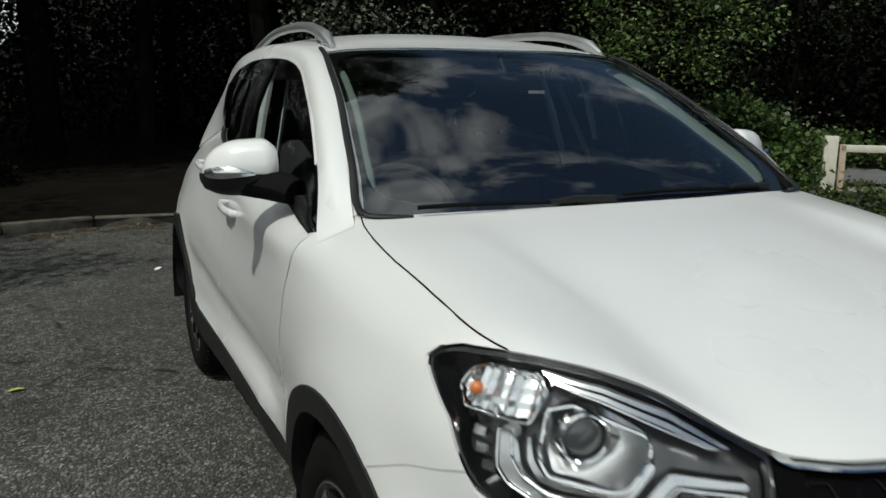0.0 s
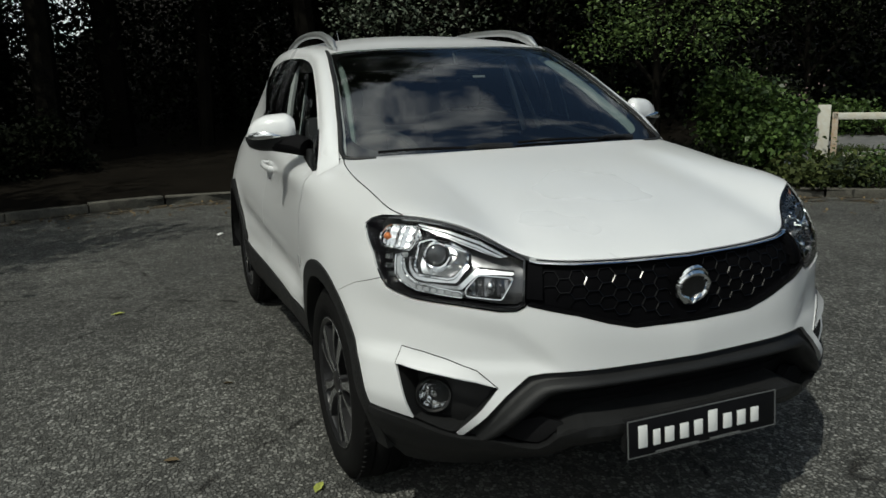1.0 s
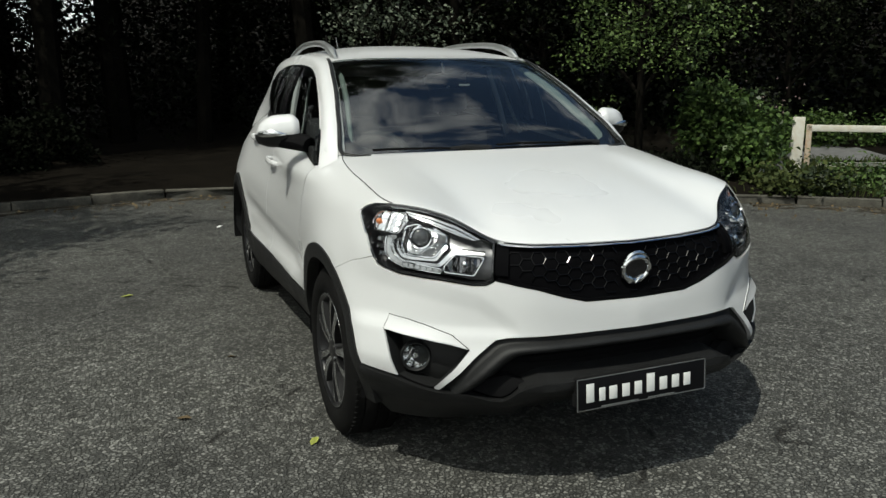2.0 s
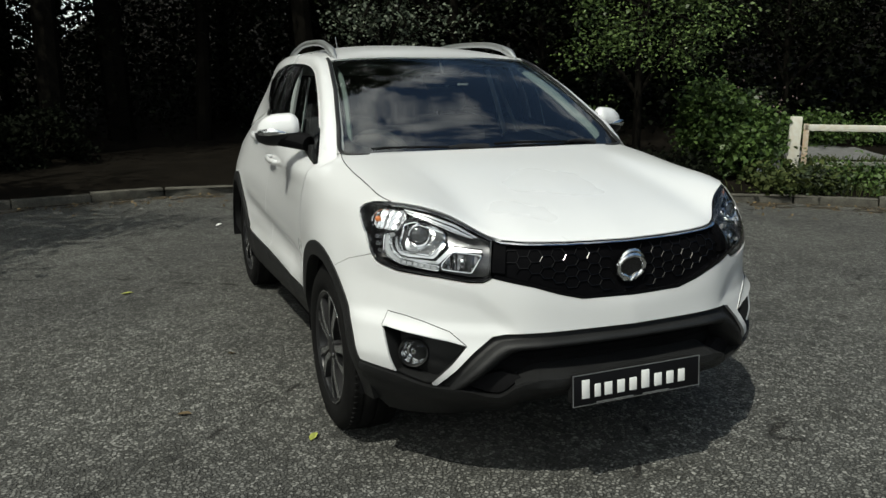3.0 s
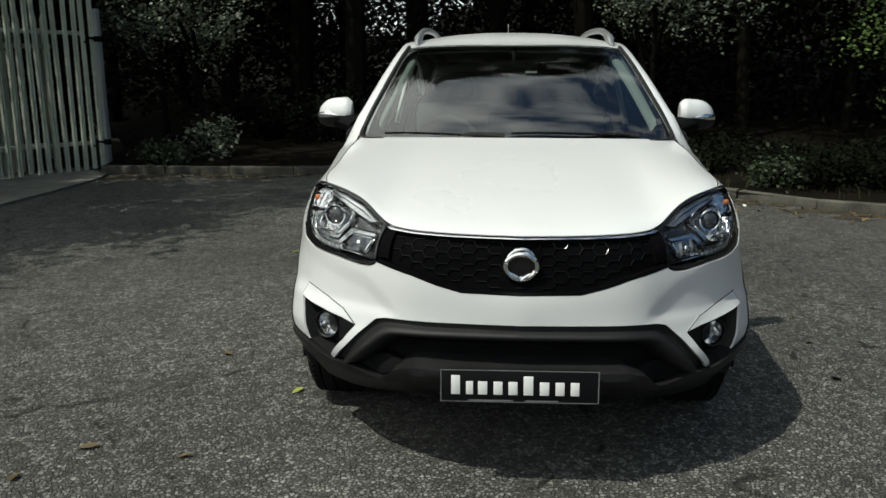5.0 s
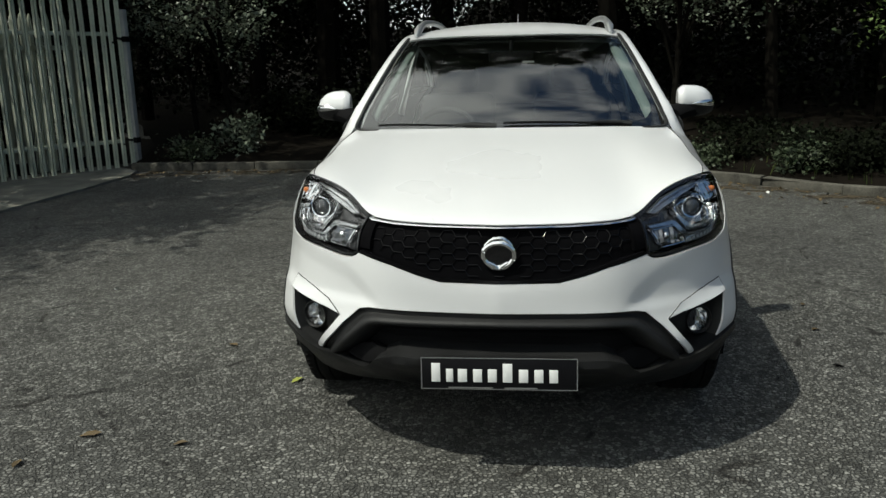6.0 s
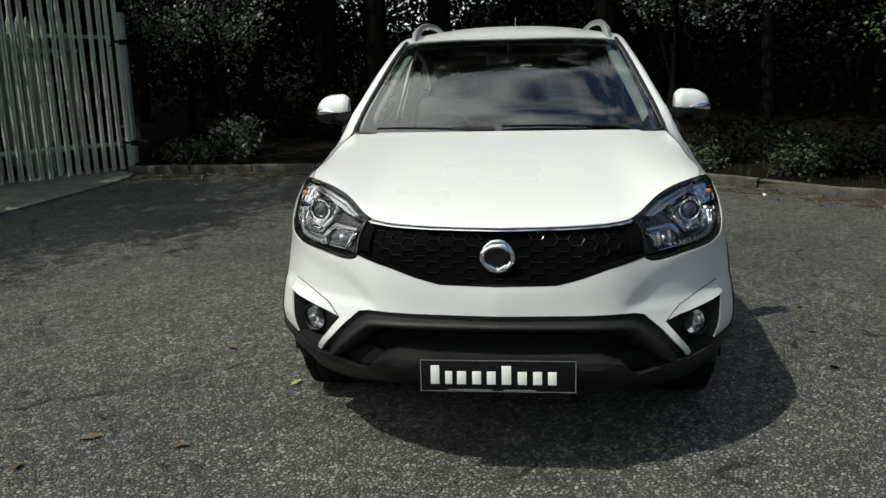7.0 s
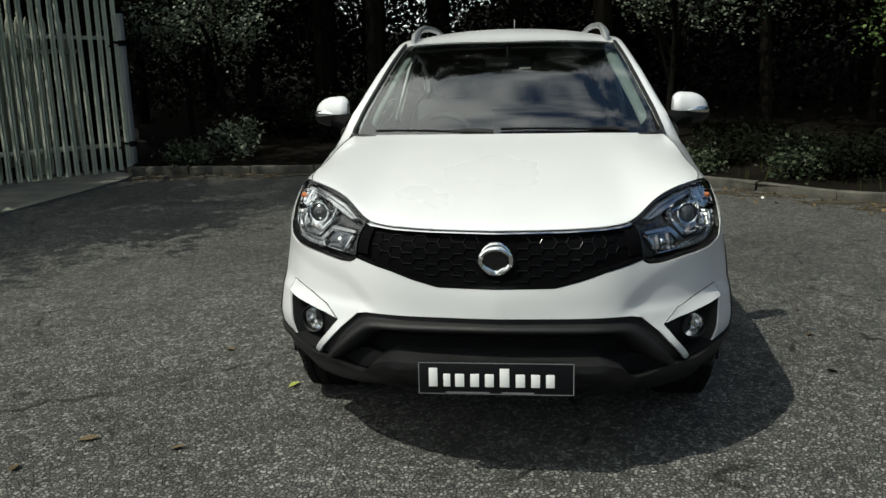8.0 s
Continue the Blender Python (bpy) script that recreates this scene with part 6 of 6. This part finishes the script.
# deep wood behind: leaf masses too far in to tell apart
wood = []
for m in np.linspace(0, klen[-1], 120):
    p, d, n = kerb_at(m)
    fan = np.array([p[0] - .3, p[1] + 2.0, 0])
    fan /= np.linalg.norm(fan)
    for o in (6.5, 8.5, 11.0, 14.0):
        k = 8
        q = p + fan * (o + rng.uniform(-1, 1, (k, 1))) + rng.normal(size=(k, 3)) * np.array([.8, .8, 0])
        q[:, 2] = np.where(rng.uniform(size=k) < .6, rng.uniform(.3, 3.6, k), rng.uniform(3, 10, k))
        q[:, 2] = np.where(q[:, 0] > 3, np.minimum(q[:, 2], 5.5), q[:, 2])
        wood.append(q)
wood.append(np.random.default_rng(3).uniform((-8.0, 14.6, 2.0), (-3.45, 17.2, 8.5), (150, 3)))
wood = np.concatenate(wood)
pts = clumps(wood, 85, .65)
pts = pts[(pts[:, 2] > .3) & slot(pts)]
tagged(new("deep_wood", leaf_mesh("deep_wood", pts, .125, M["leaf_shaded"])), "foliage deep in the wood, coloured as if in shade", "foliage", kind="stuff")

# hedge added out of view round the near side, to cut low sky light
hedge = []
for w in np.linspace(radians(215), radians(325), 150):
    c = np.array([1.0 + 15.5 * math.cos(w), 1.0 + 15.5 * math.sin(w), 0])
    q = c + rng.normal(size=(6, 3)) * np.array([.9, .9, 0])
    q[:, 2] = rng.uniform(.2, 1.7 + .4 * math.sin(w * 9), 6)
    hedge.append(q)
tagged(new("added_hedge", leaf_mesh("added_hedge", clumps(np.concatenate(hedge), 16, .40), .30, M["leaf_mid"])), "low green hedge added out of view to cut low sky light", "hedge", kind="stuff")

# ---- steel palisade fence and post ----
f0, fd, fn = f_base, f_dir, f_nrm


def pale(h, w=.076, d=.026):
    """A folded W-section pale with a pointed head."""
    sec = [(-w / 2, 0), (-w / 4, -d), (0, -d * .35), (w / 4, -d), (w / 2, 0), (w / 4, -d + .003), (0, -d * .35 + .003), (-w / 4, -d + .003)]
    v, f = [], []
    for z, k in ((0.05, 1), (h - .09, 1), (h, .15)):
        v += [(a * k, b, z) for a, b in sec]
    for r in range(2):
        for i in range(8):
            j = (i + 1) % 8
            f.append((r * 8 + i, r * 8 + j, (r + 1) * 8 + j, (r + 1) * 8 + i))
    f += [tuple(range(16, 24)), tuple(reversed(range(8)))]
    return v, f


yaw_f = math.degrees(math.atan2(fd[1], fd[0])) + 180
fence = thing("fence", "grey galvanised steel palisade fence with pointed pales", "fence", tuple(f0))
pale_me = mesh_from("pale", *pale(2.52), M["galv"], smooth=False)
for k in range(55):
    ob = new("pale", pale_me)
    ob.parent = fence
    q = fd * (-.097 + .132 * k)
    ob.matrix_local = pose(q[0], q[1], random.uniform(-.015, .015), random.uniform(-.6, .6), random.uniform(-.7, .7), yaw_f + random.uniform(-4, 4))
for z in (.42, 1.93):
    a, b = fd * .02 + fn * .03, fd * 7.4 + fn * .03
    part("fence_rail", box(0, 7.4, -.025, .025, z - .025, z + .025, .004, pose(a[0], a[1], 0, 0, 0, yaw_f + 180)), M["galv"], fence)
for k in (2.75, 5.5):
    q = fd * k + fn * .09
    part("fence_post", box(-.05, .05, -.03, .03, -.05, 2.35, .005, pose(q[0], q[1], 0, 0, 0, yaw_f)), M["galv"], fence)
leaf = thing("gate_leaf", "pale steel gate leaf folded back behind the fence", "gate", tuple(f0 + fn * .42 + fd * .35))
for k in range(13):
    ob = new("pale", pale_me)
    ob.parent = leaf
    q = fd * (.02 + .118 * k)
    ob.matrix_local = pose(q[0], q[1], -.32, 0, 0, yaw_f + 6)
for z in (.40, 1.75):
    part("gate_rail", box(-.05, 1.5, .0, .04, z - .03, z + .03, .004, pose(0, 0, 0, 0, 0, yaw_f + 180)), M["galv"], leaf)
for off, w in ((1.30, .17), (.42, .10)):
    q = fd * (off - .35)
    part("gate_plate", box(-w / 2, w / 2, .03, .05, .2, 2.0, .004, pose(q[0], q[1], 0, 0, 0, yaw_f)), M["galv"], leaf, "wide pale steel plate")
post = thing("gate_post", "square galvanised gate post with dark hinge straps", "post", (-5.70, 7.74, 0))
part("post_tube", box(-.04, .04, -.04, .04, -.05, 2.27, .008, pose(0, 0, 0, 0, 0, yaw_f + 20)), M["post"], post)
for z in (.42, 1.86):
    part("hinge", joined(chunk_of(box(-.05, .05, -.05, .05, z - .04, z + .04, .01, pose(0, 0, 0, 0, 0, yaw_f + 20))), tube([(-.02, -.06, z), (-.12, -.14, z + .03), (-.10, -.17, z - .06)], .018, 8)), M["matt_black"], post)

apron_line = [(-5.50, 7.30), (-5.36, 6.8), (-5.34, 5.6), (-5.40, 4.1), (-5.55, 2.6), (-5.9, .8)]
av, af = [], []
for i, (x, y) in enumerate(apron_line):
    t = np.dot(np.array([x, y, 0]) - f0, fd)
    q = f0 + fd * max(t, 0) + fn * .35
    av += [(x, y, .0), (x, y, .028), (q[0], q[1], .045)]
af = [(3 * i + j, 3 * i + j + 1, 3 * i + j + 4, 3 * i + j + 3) for i in range(len(apron_line) - 1) for j in range(2)]
ground_part("pavement", "pale concrete apron in front of the steel fence", "concrete apron", (av, [tuple(reversed(f)) for f in af]), M["concrete"], smooth=False)

# ---- white barrier ----
bd = np.array([.72, -.69, 0])
barrier = thing("barrier", "weathered white timber post and rail barrier", "barrier", (6.75, 5.02, .1))
yb = math.degrees(math.atan2(bd[1], bd[0]))
part("barrier_post", box(-.075, .075, -.06, .06, -.1, .885, .008, pose(0, 0, 0, 0, 1, yb)), M["old_white"], barrier)
part("barrier_upright", box(.11, .18, -.03, .03, -.1, .79, .006, pose(0, 0, 0, 0, 0, yb)), M["rust"], barrier, "rust-stained white upright")
part("barrier_rail", box(.11, 3.2, -.03, .03, .70, .785, .008, pose(0, 0, 0, 0, .4, yb)), M["old_white"], barrier)
part("barrier_upright", box(1.27, 1.34, -.03, .03, -.1, .71, .006, pose(0, 0, 0, 0, 0, yb)), M["rust"], barrier, "rust-stained white upright")
part("barrier_low_rail", box(.30, 3.0, .25, .30, .20, .26, .008, pose(0, 0, 0, 0, -1, yb + 3)), M["old_white"], barrier)
part("barrier_post", box(2.9, 3.04, -.06, .06, -.1, .885, .008, pose(0, 0, 0, 0, 0, yb)), M["old_white"], barrier)
path_v = [(7.2, 6.4, .33), (9.6, 3.9, .31), (12.0, 6.4, .50), (9.2, 8.4, .52)]
ground_part("path", "grey gravel path beyond the white barrier", "path", (path_v, [(0, 1, 2, 3)]), M["stone"], smooth=False)

# ---- fallen leaves and bits ----
def fallen_leaf(x, y, size, key, yaw, label):
    s = size
    v = [(-s, 0, .004), (-.4 * s, .45 * s, .010), (.3 * s, .42 * s, .014), (s, 0, .008), (.3 * s, -.42 * s, .012), (-.4 * s, -.45 * s, .008), (0, 0, .002)]
    f = [(6, 0, 1), (6, 1, 2), (6, 2, 3), (6, 3, 4), (6, 4, 5), (6, 5, 0)]
    ob = part("fallen_leaf", (v, f), M[key], None, smooth=False)
    ob.matrix_world = pose(x, y, .002, random.uniform(-8, 8), random.uniform(-8, 8), yaw)
    return tagged(ob, label, "leaf", "fallen leaves")


for x, y, s, key in ((-.972, -.10, .035, "litter_green"), (-1.65, -.70, .045, "litter"), (-1.664, 2.70, .045, "litter_green"), (-2.64, 1.36, .022, "white_plastic"), (-1.45, .35, .035, "litter"),
                     (1.55, .22, .03, "rubber"), (1.62, .75, .03, "litter"), (-.10, -1.10, .035, "litter_green"), (-1.25, -.75, .03, "litter"), (-1.8, -.95, .035, "litter"), (-3.1, 3.4, .03, "white_plastic"),
                     (-.74, 5.35, .04, "white_plastic"), (2.65, 5.3, .04, "white_plastic"), (3.0, 4.6, .035, "litter"), (1.7, 1.2, .025, "litter"), (-1.15, 1.1, .025, "litter")):
    fallen_leaf(x, y, s, key, random.uniform(0, 360), {"litter": "dry brown leaf on the tarmac", "litter_green": "yellow-green leaf fallen on the tarmac", "white_plastic": "pale scrap on the tarmac", "rubber": "dark twig scrap on the tarmac"}[key])
lv = []
for m in rng.uniform(.2, klen[-1] * .85, 800):
    p, d, n = kerb_at(m)
    q = p - n * abs(rng.normal()) * .45 + d * rng.uniform(-.1, .1)
    lv.append((q[0], q[1], .012))
tagged(new("leaf_litter", leaf_mesh("leaf_litter", np.array(lv), .045, M["litter"], spread=.15, down=0, fold=.05)), "scattered dry leaves along the kerb", "leaf litter", kind="stuff")
part_scrap = part("plastic_scrap", ([(-.12, -.06, 0), (.10, -.08, .02), (.13, .06, .16), (-.05, .09, .22), (-.14, .04, .10), (0, 0, .14)], [(0, 1, 5), (1, 2, 5), (2, 3, 5), (3, 4, 5), (4, 0, 5)]), M["litter_bag"], None, smooth=False)
part_scrap.location = (6.05, 4.75, .17)
tagged(part_scrap, "pale blue plastic scrap among the weeds", "litter")
